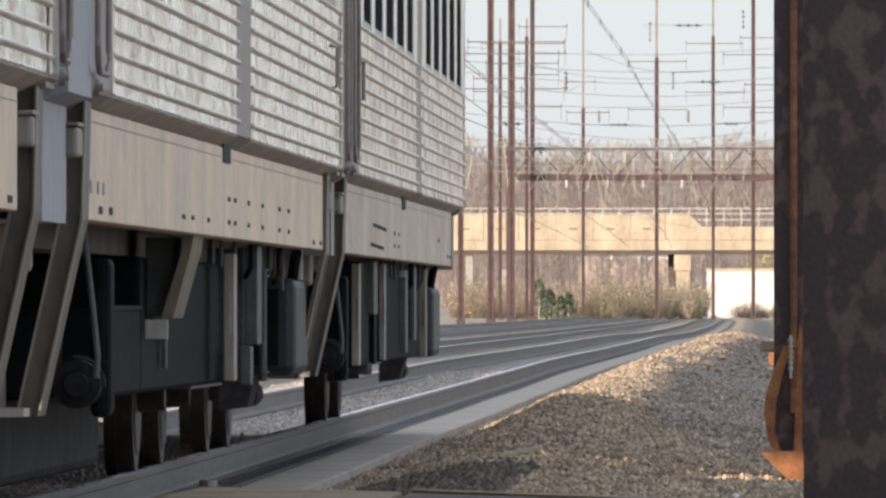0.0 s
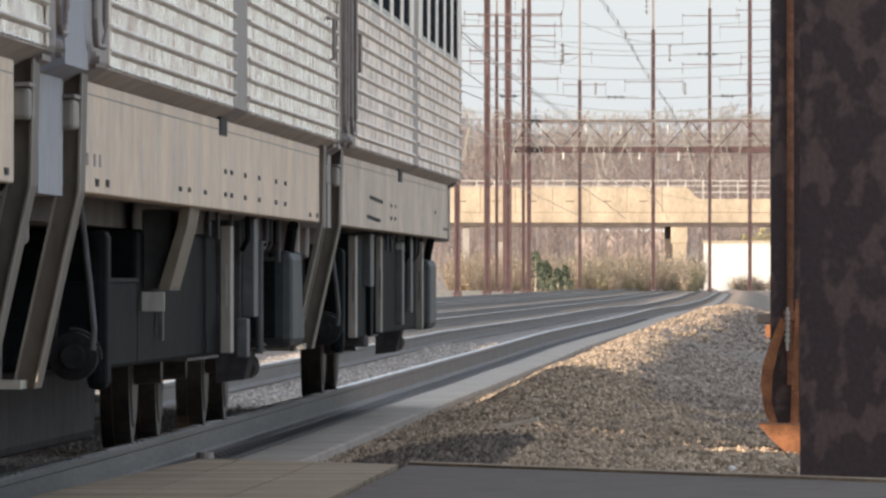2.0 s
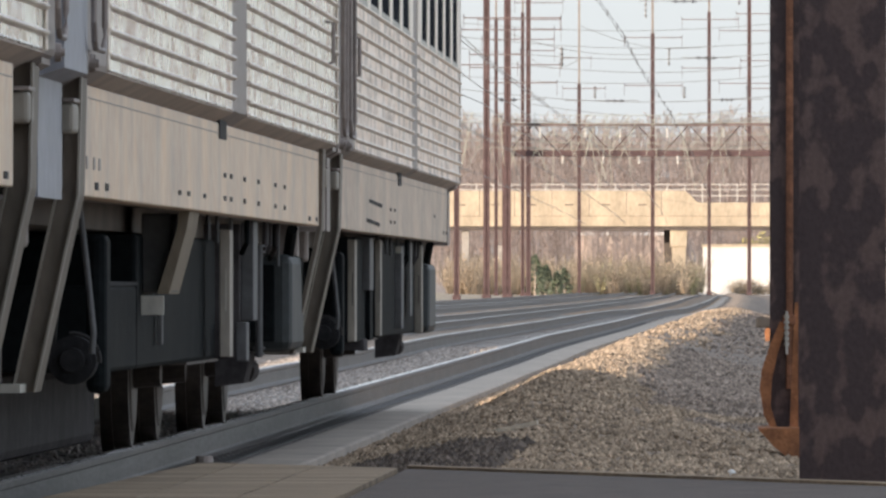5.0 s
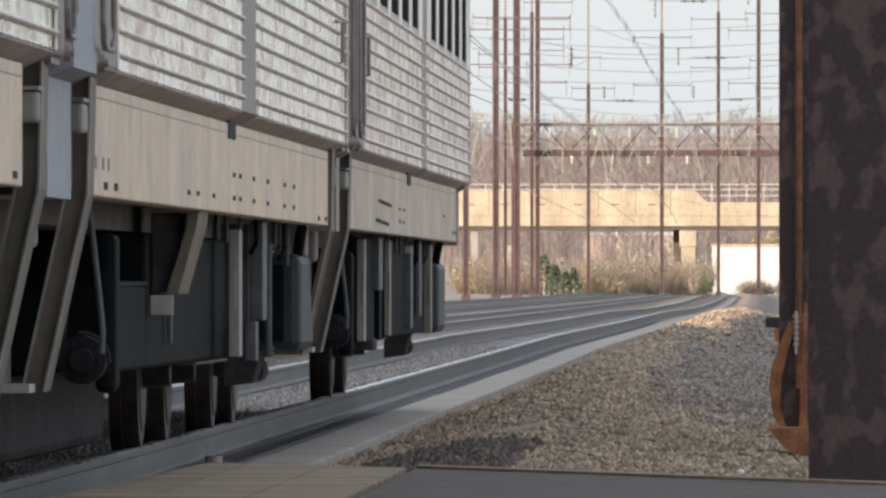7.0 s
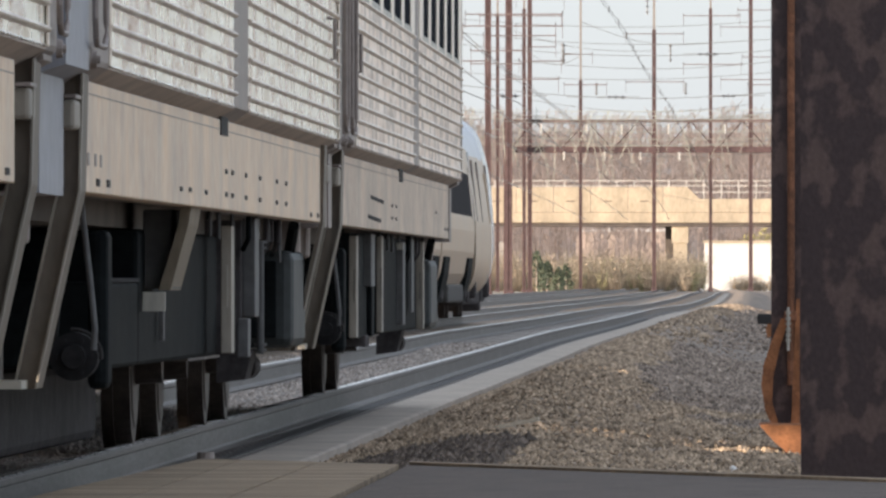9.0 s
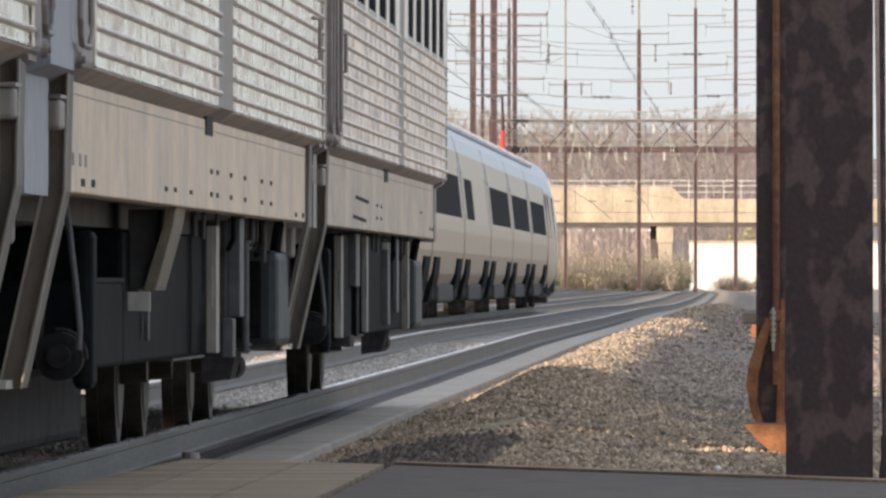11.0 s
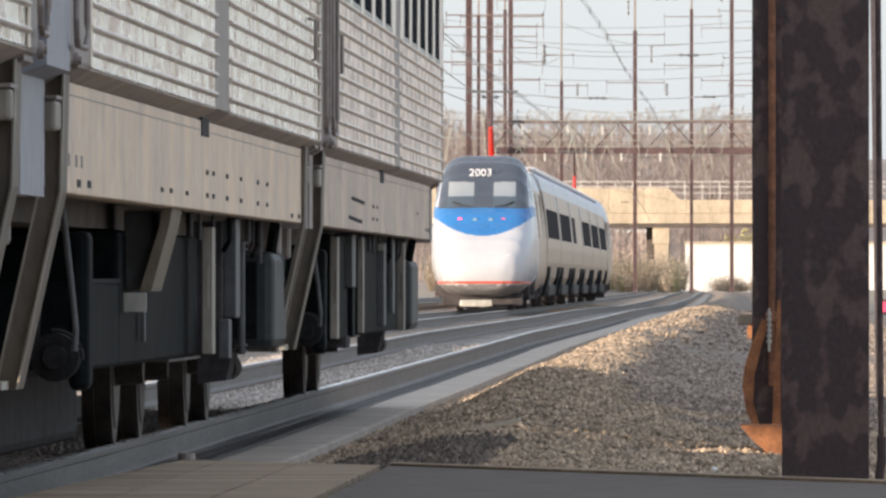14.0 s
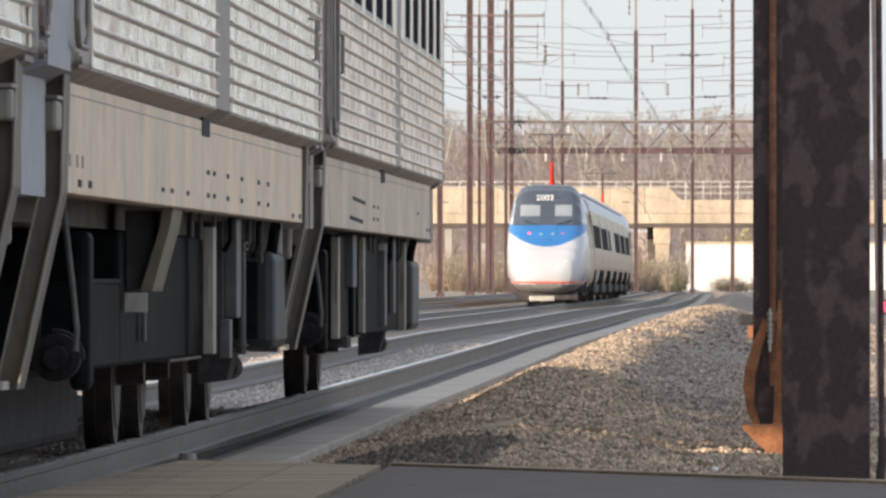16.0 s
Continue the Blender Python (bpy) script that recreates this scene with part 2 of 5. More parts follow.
def bent(bm, pts, r, seg=8):
    """One round tube along a line of points."""
    pts = [Vector(p) for p in pts]
    rings = []
    for i, p in enumerate(pts):
        d = (pts[min(i + 1, len(pts) - 1)] - pts[max(i - 1, 0)]).normalized()
        u = d.cross(Vector((0, 0, 1)) if abs(d.z) < 0.9 else Vector((0, 1, 0))).normalized()
        w = d.cross(u)
        rings.append([bm.verts.new(p + (u * math.cos(a) + w * math.sin(a)) * r) for a in [2 * math.pi * k / seg for k in range(seg)]])
    for a, b in zip(rings, rings[1:]):
        for i in range(seg):
            bm.faces.new((a[i], a[(i + 1) % seg], b[(i + 1) % seg], b[i]))
    bm.faces.new(rings[0][::-1])
    bm.faces.new(rings[-1])
    bmesh.ops.recalc_face_normals(bm, faces=bm.faces[:])
    return bm


def BM():
    return bmesh.new()


def empty(name, x, y, z, label, category, group=""):
    o = new(name)
    o.matrix_basis = pose(x, y, z)
    return tagged(o, label, category, group)


def from_arrays(name, verts, faces, material):
    me = bpy.data.meshes.new(name)
    me.from_pydata(verts, [], faces)
    me.materials.append(material)
    return new(name, me)


def stray(y):
    """How far the tracks bend to the left, far down the line."""
    return -max(0.0, y - 400.0) ** 2 / 240000.0


LIFT = ((60.0, 0.0), (109.0, 0.045), (135.0, 0.07), (176.0, 0.115), (252.0, 0.10), (322.0, 0.115), (447.0, 0.02), (579.0, 0.04), (724.0, 0.14), (900.0, 0.12), (1100.0, 0.0))


def lift(x, y):
    """Gentle rise and fall of the near track and its bed."""
    if y <= LIFT[0][0] or y >= LIFT[-1][0]:
        return 0.0
    near = max(0.0, min(1.0, (x + 7.2) / 1.6))
    for (a, u), (b, v) in zip(LIFT, LIFT[1:]):
        if y <= b:
            k = (y - a) / (b - a)
            return near * (u + (v - u) * k * k * (3 - 2 * k))


# ---- ground ----
def hill(x, y):
    return -0.42 + min(25.0, max(0.0, y - 1620) * 0.043) * (0.93 + 0.07 * math.sin(x * 0.05))


def make_ground():
    xs = [-2500, -900, -300, -120, -60, -40, -30, -24, -20, 2, 4, 8, 15, 30, 80, 300, 900, 2500]
    ys = [-600, -200, -50, 0, 40, 80, 130, 200, 300, 450, 650, 900, 1150, 1300, 1500, 1600, 1622, 1700, 1800, 1900, 2150, 2500, 3200, 4500]
    rnd = random.Random(3)
    v, f = [], []
    for y in ys:
        for x in xs:
            z = -0.42
            if y > 1600:
                z = hill(x, y)
            if not -26 < x < 3 and 100 < y <= 1600:
                z += rnd.uniform(0, 0.35)
            v.append((x, y, z))
    w = len(xs)
    for j in range(len(ys) - 1):
        for i in range(w - 1):
            f.append((j * w + i, j * w + i + 1, (j + 1) * w + i + 1, (j + 1) * w + i))
    ob = from_arrays("ground", v, f, GROUND)
    ob.data.materials.append(LITTER)
    for p in ob.data.polygons:
        p.material_index = 1 if p.center.y > 1600 else 0
    return tagged(ob, "dry tan ground with rising wooded hillside far off", "ground", kind="structure")


make_ground()
TRACKS = [-4.04, -8.26, -12.6, -16.9]


def smooth(a, b, x):
    u = max(0.0, min(1.0, (x - a) / (b - a)))
    return u * u * (3 - 2 * u)


def bank(x, y):
    """Height of the loose stone beside the near track: a ridge, then a flat shoulder."""
    if x < -2.72:
        return -0.235
    near, far = smooth(54, 95, y), 1 - 0.5 * smooth(230, 420, y)
    far_out = smooth(90, 130, y)
    ridge = 0.165 * math.exp(-((x + 1.62) / (0.48 if x < -1.62 else 0.72)) ** 2) * near * far
    base = -0.235 + 0.16 * smooth(-2.72, -1.6, x) - (0.10 + 0.05 * far_out) * smooth(-1.5, -0.1, x)
    wave = 0.015 * math.sin(y * 0.13 + 1.0) + 0.015 * math.sin(y * 0.041 + 2 * x)
    return base + ridge + wave * near * smooth(-2.6, -1.8, x)


def dusty(x, y):
    """Where shade on the far outer slope is put into the stone colour."""
    return x > -1.0 + 0.5 * noise.noise((x * 1.5, y * 0.12, 2.0)) and y > 84 + 14 * noise.noise((x * 2.0, y * 0.2, 7.0))


def make_bank():
    ys = [46 + 0.45 * i for i in range(190)]
    while ys[-1] < 1300:
        ys.append(ys[-1] * 1.02)
    xs = [-22, -18.7, -14.5, -10.3, -6.1, -5.4, -4.0, -3.4, -2.95] + [-2.8 + 0.15 * i for i in range(44)]
    v, f = [], []
    for y in ys:
        for x in xs:
            z = bank(x, y) if x > -2.9 else -0.235
            n = noise.noise((x * 2.1, y * 0.9, 0.3)) * 0.035 + (noise.noise((x * 5.3, y * 1.7, 4.1)) * 0.014 if x > -2.5 else 0.0)
            v.append((x + stray(y), y, z + n + lift(x, y)))
    w = len(xs)
    for j in range(len(ys) - 1):
        for i in range(w - 1):
            f.append((j * w + i, j * w + i + 1, (j + 1) * w + i + 1, (j + 1) * w + i))
    ob = from_arrays("ballast_bed", v, f, BED)
    # second slot carries the slope's shade as a darker colour
    ob.data.materials.append(BED_SHADE)
    for p in ob.data.polygons:
        if dusty(p.center.x - stray(p.center.y), p.center.y):
            p.material_index = 1
    return tagged(ob, "bed of grey-brown crushed stone under and beside tracks", "ballast", kind="structure")


make_bank()


def make_stones():
    """Loose stones, uneven eight-sided lumps."""
    rng = np.random.default_rng(5)
    n1, n2, n3 = 115000, 16000, 30000
    x = np.concatenate([rng.uniform(-2.75, 1.6, n1), rng.uniform(-2.75, 2.5, n2), rng.uniform(-7.2, -3.1, n3)])
    y = np.concatenate([49 + rng.random(n1) ** 1.3 * 95, 130 + rng.random(n2) * 260, 45 + rng.random(n3) * 130])
    edge = 57.2 - (x + 2.61) * 2.12
    keep = (y > edge + 0.3) & ((x > -2.72) | (np.abs(np.abs(x + 4.04) - 0.75) > 0.12))
    x, y = x[keep], y[keep]
    n = len(x)
    z = np.array([bank(a, b) + (noise.noise((a * 2.1, b * 0.9, 0.3)) * 0.035 + noise.noise((a * 5.3, b * 1.7, 4.1)) * 0.014 if a > -2.5 else 0.0) for a, b in zip(x, y)]) + np.where((x > -4.75) & (x < -3.35), 0.045, 0.0) + np.array([lift(a, b) for a, b in zip(x, y)])
    size = rng.uniform(0.010, 0.026, n) * np.where(y > 160, 1.6, 1.0)
    base = np.array([(1, 0, 0), (0, 1, 0), (-1, 0, 0), (0, -1, 0), (0.15, 0.1, 0.8), (0, 0, -0.8)])
    tri = np.array([(0, 1, 4), (1, 2, 4), (2, 3, 4), (3, 0, 4), (1, 0, 5), (2, 1, 5), (3, 2, 5), (0, 3, 5)])
    ang = rng.uniform(0, 6.28, n)
    p = base[None] * rng.uniform(0.65, 1.4, (n, 6, 1)) * size[:, None, None]
    tilt = rng.uniform(-0.6, 0.6, (n, 1))
    px = p[..., 0] + p[..., 2] * tilt
    py = p[..., 1]
    q = np.stack([px * np.cos(ang)[:, None] - py * np.sin(ang)[:, None] + x[:, None], px * np.sin(ang)[:, None] + py * np.cos(ang)[:, None] + y[:, None], p[..., 2] + (z + size * 0.25)[:, None]], -1)
    # stones on the turned-away slope take the shade-coloured copy
    shade_toned = np.array([dusty(a, b) for a, b in zip(x, y)])
    zone = np.where(x < -2.9, 1, np.where(shade_toned, 2, 0))
    for grey, name, label, m in ((0, "ballast_stones", "loose angular grey-brown crushed stone ballast", STONE), (2, "shade_toned_stones", "crushed stone on the outer slope, darkened for its shade", STONE_SHADE), (1, "track_stones", "pale grey crushed stone between the rails", STONE_GREY)):
        pick = zone == grey
        c = int(pick.sum())
        f = (tri[None] + 6 * np.arange(c)[:, None, None]).reshape(-1, 3)
        me = bpy.data.meshes.new(name)
        me.from_pydata(q[pick].reshape(-1, 3).tolist(), [], f.tolist())
        me.materials.append(m)
        tagged(new(name, me), label, "ballast", kind="stuff")
    # dark clods along the toe of the heap
    c = 4200
    x = -2.5 + rng.random(c) * 1.15
    y = 57.2 - (x + 2.61) * 2.12 + 1.5 + rng.random(c) ** 1.2 * 11 * (0.35 + 0.65 * (x + 2.5) / 1.15)
    r = rng.uniform(0.016, 0.048, c)
    p = base[None] * rng.uniform(0.6, 1.4, (c, 6, 1)) * r[:, None, None]
    z = np.array([bank(a, b) for a, b in zip(x, y)]) + 0.024
    q = p + np.stack([x, y, z], -1)[:, None, :]
    f = (tri[None] + 6 * np.arange(c)[:, None, None]).reshape(-1, 3)
    me = bpy.data.meshes.new("earth_clods")
    me.from_pydata(q.reshape(-1, 3).tolist(), [], f.tolist())
    me.materials.append(CLOD)
    tagged(new("earth_clods", me), "dark brown earth clods at the toe of the stone heap", "soil", kind="stuff")


make_stones()


# ---- tracks ----
RAIL = [(-0.075, -0.18), (0.075, -0.18), (0.075, -0.168), (0.03, -0.156), (0.022, -0.146), (0.020, -0.046), (0.036, -0.038), (0.037, -0.012), (0.028, -0.002), (-0.028, -0.002), (-0.037, -0.012), (-0.036, -0.038), (-0.020, -0.046), (-0.022, -0.146), (-0.03, -0.156), (-0.075, -0.168)]


def run(bm, outline, ys, cx):
    rings = [[bm.verts.new((cx + x + stray(y), y, z + lift(cx, y))) for x, z in outline] for y in ys]
    n = len(outline)
    for a, b in zip(rings, rings[1:]):
        for i in range(n):
            bm.faces.new((a[i], a[(i + 1) % n], b[(i + 1) % n], b[i]))
    bmesh.ops.recalc_face_normals(bm, faces=bm.faces[:])
    return bm


def make_track(cx, near):
    t = empty("railway_track", 0, 0, 0, "steel rails on concrete sleepers in stone ballast", "railway track", "main line tracks")
    ys = [-40, 30, 60, 84, 109, 122, 135, 155, 176, 200, 225, 252, 287, 322, 350, 385, 420, 447, 480, 515, 547, 579, 615, 650, 690, 724, 780, 840, 900, 960, 1030, 1100, 1250, 1400, 1600]
    for side in (-0.7525, 0.7525):
        part("rail", run(BM(), RAIL, ys, cx + side), RAIL_SIDE, t, "grey-brown steel rail")
        part("railhead", run(BM(), [(-0.026, -0.003), (0.026, -0.003), (0.022, 0.001), (-0.022, 0.001)], ys, cx + side), RAIL_TOP, t, "worn shiny railhead")
    b = BM()
    prism(b, [(-1.3, -0.26), (1.3, -0.26), (1.3, -0.20), (1.27, -0.185), (-1.27, -0.185), (-1.3, -0.20)], -0.13, 0.13)
    first = part("sleeper", b, CONCRETE, t)
    first.matrix_basis = pose(cx, 46, 0)
    count = 290 if near else 60
    for i in range(1, count):
        share(first, pose(cx, 46 + 0.61 * i, lift(cx, 46 + 0.61 * i)))
    if near:
        b = prism(BM(), [(-0.04, -0.185), (0.045, -0.185), (0.045, -0.172), (0.01, -0.150), (-0.04, -0.165)], -0.05, 0.05)
        # dark strip beside the rail foot
        seat = [(0.085, -0.21), (0.185, -0.21), (0.185, -0.178), (0.085, -0.176)]
        part("foot_strip", run(BM(), seat, [44, 52] + [60 + 6 * i for i in range(40)], cx + 0.7525), FOOT_TONE, t, "dark strip along the rail foot")
        clip = part("rail_clip", b, RAIL_SIDE, t)
        clip.matrix_basis = pose(cx + 0.7525 + 0.085, 46, 0)
        for i in range(1, 75):
            share(clip, pose(cx + 0.7525 + 0.085, 46 + 0.61 * i, 0))
    b = BM()
    y = 46 + 0.61 * count
    while y < 420:
        block(b, cx - 1.3, cx + 1.3, y - 0.13, y + 0.13, lift(cx, y) - 0.26, lift(cx, y) - 0.19)
        y += 0.61
    far = part("sleeper_rest", b, CONCRETE, t)
    far["kind"] = "stuff"
    return t


for k, cx in enumerate(TRACKS):
    make_track(cx, k == 0)


def make_strip():
    """Pale smooth strip between the outer rail and the stone."""
    ys = [44.0, 57.2] + [58 + 3.0 * i for i in range(60)] + [240 + 15 * i for i in range(44)]
    outline = [(-0.19, -0.30), (0.22, -0.30), (0.22, -0.172), (0.20, -0.164), (-0.16, -0.166), (-0.19, -0.176)]
    tagged(part("concrete_strip", run(BM(), outline, ys, -2.83), STRIP), "pale dusty concrete strip beside the rail", "concrete strip", kind="structure")


make_strip()


# ---- crossing ----
def make_crossing():
    b = BM()
    top = [(-1.66, 55.55), (0.51, 50.56), (6.0, 39.0), (6.0, -14.0), (-1.66, -14.0)]
    lo = [b.verts.new((x, y, -0.24)) for x, y in top]
    hi = [b.verts.new((x, y, 0.0)) for x, y in top]
    b.faces.new(hi)
    for i in range(5):
        b.faces.new((lo[i], lo[(i + 1) % 5], hi[(i + 1) % 5], hi[i]))
    bmesh.ops.recalc_face_normals(b, faces=b.faces[:])
    tagged(part("pavement", b, ASPHALT), "worn dark asphalt walkway beside the tracks", "pavement", kind="structure")
    c = empty("crossing_deck", 0, 0, 0, "weathered tan timber crossing deck beside the rail", "crossing deck")
    edges = [-2.83, -2.46, -2.08, -1.69]
    for x0, x1 in zip(edges, edges[1:]):
        b = BM()
        x1 -= 0.012
        end = lambda x: 57.2 - (x + 2.61) * 1.85
        pts = [(x0, 20.0), (x1, 20.0), (x1, end(x1)), (max(x0, -2.66), end(max(x0, -2.66))), (x0, end(-2.66) - 9.5 if x0 < -2.7 else end(x0) - 0.02)]
        lo = [b.verts.new((x, y, -0.2)) for x, y in pts]
        hi = [b.verts.new((x, y, 0.004)) for x, y in pts]
        b.faces.new(hi)
        b.faces.new(lo[::-1])
        for i in range(5):
            b.faces.new((lo[i], lo[(i + 1) % 5], hi[(i + 1) % 5], hi[i]))
        bmesh.ops.recalc_face_normals(b, faces=b.faces[:])
        part("plank", b, TIMBER, c)
    b = BM()
    pts = [(-1.66, 55.55), (0.51, 50.56), (6.0, 39.0), (6.0, 39.35), (0.51, 50.95), (-1.66, 55.95)]
    lo = [b.verts.new((x, y, -0.2)) for x, y in pts]
    hi = [b.verts.new((x, y, 0.012)) for x, y in pts]
    b.faces.new(hi)
    b.faces.new(lo[::-1])
    for i in range(6):
        b.faces.new((lo[i], lo[(i + 1) % 6], hi[(i + 1) % 6], hi[i]))
    bmesh.ops.recalc_face_normals(b, faces=b.faces[:])
    part("edge_board", b, TIMBER, c, "weathered tan edge board")
    part("bolt_head", rod(BM(), (-2.64, 57.1, -0.03), (-2.64, 57.1, 0.035), 0.045, 0.04, 12), STEEL_DARK, c)


make_crossing()


# ---- steel columns ----
def h_column(name, x, y, w, d, h, z0, label):
    c = empty(name, x, y, z0, label, "column", "steel platform columns")
    t = 0.022
    part("flange", block(BM(), 0, w, 0, t, 0, h, 0.004), RUST, c)
    part("flange", block(BM(), 0, w, d - t, d, 0, h, 0.004), RUST, c)
    part("web", block(BM(), w / 2 - 0.01, w / 2 + 0.01, t, d - t, 0, h), RUST, c)
    return c


near_col = h_column("steel_column", 0.09, 52.0, 0.362, 0.36, 5.4, -0.24, "dark rusted steel column with flaking paint")
part("edge_strip", block(BM(), -0.004, 0.006, -0.006, 0.030, 0.2, 5.4), RUST, near_col)
far_col = h_column("steel_column", -0.052, 72.0, 0.362, 0.36, 5.4, -0.03, "rusted steel column with orange base plate")


def column_base():
    part("base_plate", prism(BM(), [(-0.07, 0.03), (0.42, 0.03), (0.42, -0.20), (0.18, -0.20), (0.02, -0.07)], -0.8, 0.5), RUST_HOT, far_col, "orange rusted base plate")
    b = BM()
    prism(b, [(0.015, 0.0), (-0.035, 0.10), (-0.058, 0.25), (-0.046, 0.36), (0.0, 0.50), (0.06, 0.64), (0.10, 0.62), (0.048, 0.46), (0.012, 0.30), (0.006, 0.15), (0.05, 0.0)], -0.06, -0.03)
    part("bracket", b, RUST_HOT, far_col, "curved orange rusted bracket")
    part("stiffener", prism(BM(), [(0.115, 0.0), (0.165, 0.0), (0.165, 0.75), (0.145, 0.75), (0.13, 0.4)], -0.07, -0.035), RUST_HOT, far_col, "orange rusted stiffener")
    part("conduit", rod(BM(), (0.115, -0.05, 0.25), (0.115, -0.05, 5.3), 0.022, 0.022, 10), RUST_MID, far_col, "rust-streaked conduit pipe")
    b = rod(BM(), (0.098, -0.10, 0.45), (0.098, -0.10, 0.70), 0.008, 0.008, 8)
    for k in range(6):
        rod(b, (0.098, -0.10, 0.50 + 0.032 * k), (0.098, -0.10, 0.518 + 0.032 * k), 0.015, 0.015, 8)
    part("turnbuckle", b, WHITE_DIRTY, far_col, "pale steel turnbuckle")
    part("clamp", block(BM(), 0.075, 0.15, -0.08, -0.02, 0.62, 0.68, 0.006), RUST_MID, far_col, "rusty pipe clamp")


column_base()


def loose_bits():
    c = empty("wooden_stake", -1.50, 71.5, bank(-1.5, 71.5) + 0.03, "short weathered wooden stake lying on ballast", "stake")
    part("stick", prism(BM(), [(-0.012, 0), (0.012, 0), (0.014, 0.022), (-0.01, 0.024)], -0.13, 0.13), PALE_WOOD, c)
    c.matrix_basis = pose(-1.46, 69.0, bank(-1.46, 69.0) + 0.05, -12, 0, 78)
    c = empty("white_ball", -0.24, 63.5, bank(-0.24, 63.5) + 0.03, "small white ball lying on ballast", "ball")
    b = BM()
    bmesh.ops.create_icosphere(b, subdivisions=3, radius=0.019)
    part("shell", b, NUMBER, c, smooth=True)
    third = h_column("steel_column", -0.03, 190.0, 0.362, 0.36, 5.4, -0.25, "rusted steel column with orange bracket")
    part("bracket", prism(BM(), [(0.02, 0.2), (-0.17, 0.22), (-0.19, 0.36), (-0.10, 0.52), (0.02, 0.50)], -0.1, -0.02), RUST_HOT, third, "orange rusted bracket")
    part("bolt_cover", block(BM(), -0.32, -0.05, -0.16, -0.11, 0.42, 0.58, 0.03), MARK, third)


loose_bits()


def far_posts():
    p = empty("signal_post", 0.887, 96, -0.25, "slim leaning pinkish tan steel post with a red lamp", "post")
    part("shaft", rod(BM(), (0.03, 0, 0), (-0.04, 0, 5), 0.029, 0.031, 12), POST_TAN, p)
    part("red_lamp", rod(BM(), (0.05, -0.06, 0.88), (0.05, -0.02, 0.88), 0.04, 0.04, 12), LAMP_RED, p, "lit red lamp")
    part("lamp_arm", block(BM(), 0.0, 0.09, -0.02, 0.02, 0.82, 0.94, 0.005), STEEL_DARK, p)


    p = empty("guard_pole", 0.560, 58, -0.22, "slim dark leaning steel pole with a bulging foot", "post")
    part("shaft", rod(BM(), (0.0, 0, 0.12), (-0.034, 0, 5.2), 0.014, 0.014, 12), RUST, p)
    part("foot", bent(BM(), [(0.012, 0, -0.02), (-0.006, 0, 0.06), (-0.008, 0, 0.14), (0.002, 0, 0.22), (0.0, 0, 0.32)], 0.022, 10), RUST, p, "dark bulging foot clamp")


far_posts()


# ---- parked coaches ----
HW, HL = 1.63, 1.54      # half widths: ribbed upper side, plain lower band
PANEL = 11.75      # where the steps hang


def truck(parent, y):
    t = new("truck")
    t.parent = parent
    t.matrix_basis = pose(0, y, 0)
    b = BM()
    for s in (-1, 1):
        prism(b, [(s * 0.95, 0.42), (s * 1.08, 0.42), (s * 1.08, 0.66), (s * 0.95, 0.66)], -1.75, 1.75)
    block(b, -1.0, 1.0, -0.3, 0.3, 0.45, 0.8, 0.03)
    part("truck_frame", b, UNDER_LIFT, t)
    for a in (-1.3, 1.3):
        b = BM()
        rod(b, (-0.7, a, 0.43), (0.7, a, 0.43), 0.08, 0.08, 12)
        part("axle", b, UNDER2, t)
        for s in (-1, 1):
            b = BM()
            rod(b, (s * 0.64, a, 0.43), (s * 0.70, a, 0.43), 0.455, 0.455, 40)
            rod(b, (s * 0.695, a, 0.43), (s * 0.785, a, 0.43), 0.43, 0.425, 40)
            rod(b, (s * 0.78, a, 0.43), (s * 0.795, a, 0.43), 0.36, 0.34, 32)
            rod(b, (s * 0.79, a, 0.43), (s * 0.93, a, 0.43), 0.13, 0.12, 20)
            part("wheel", b, WHEEL, t)
    return t


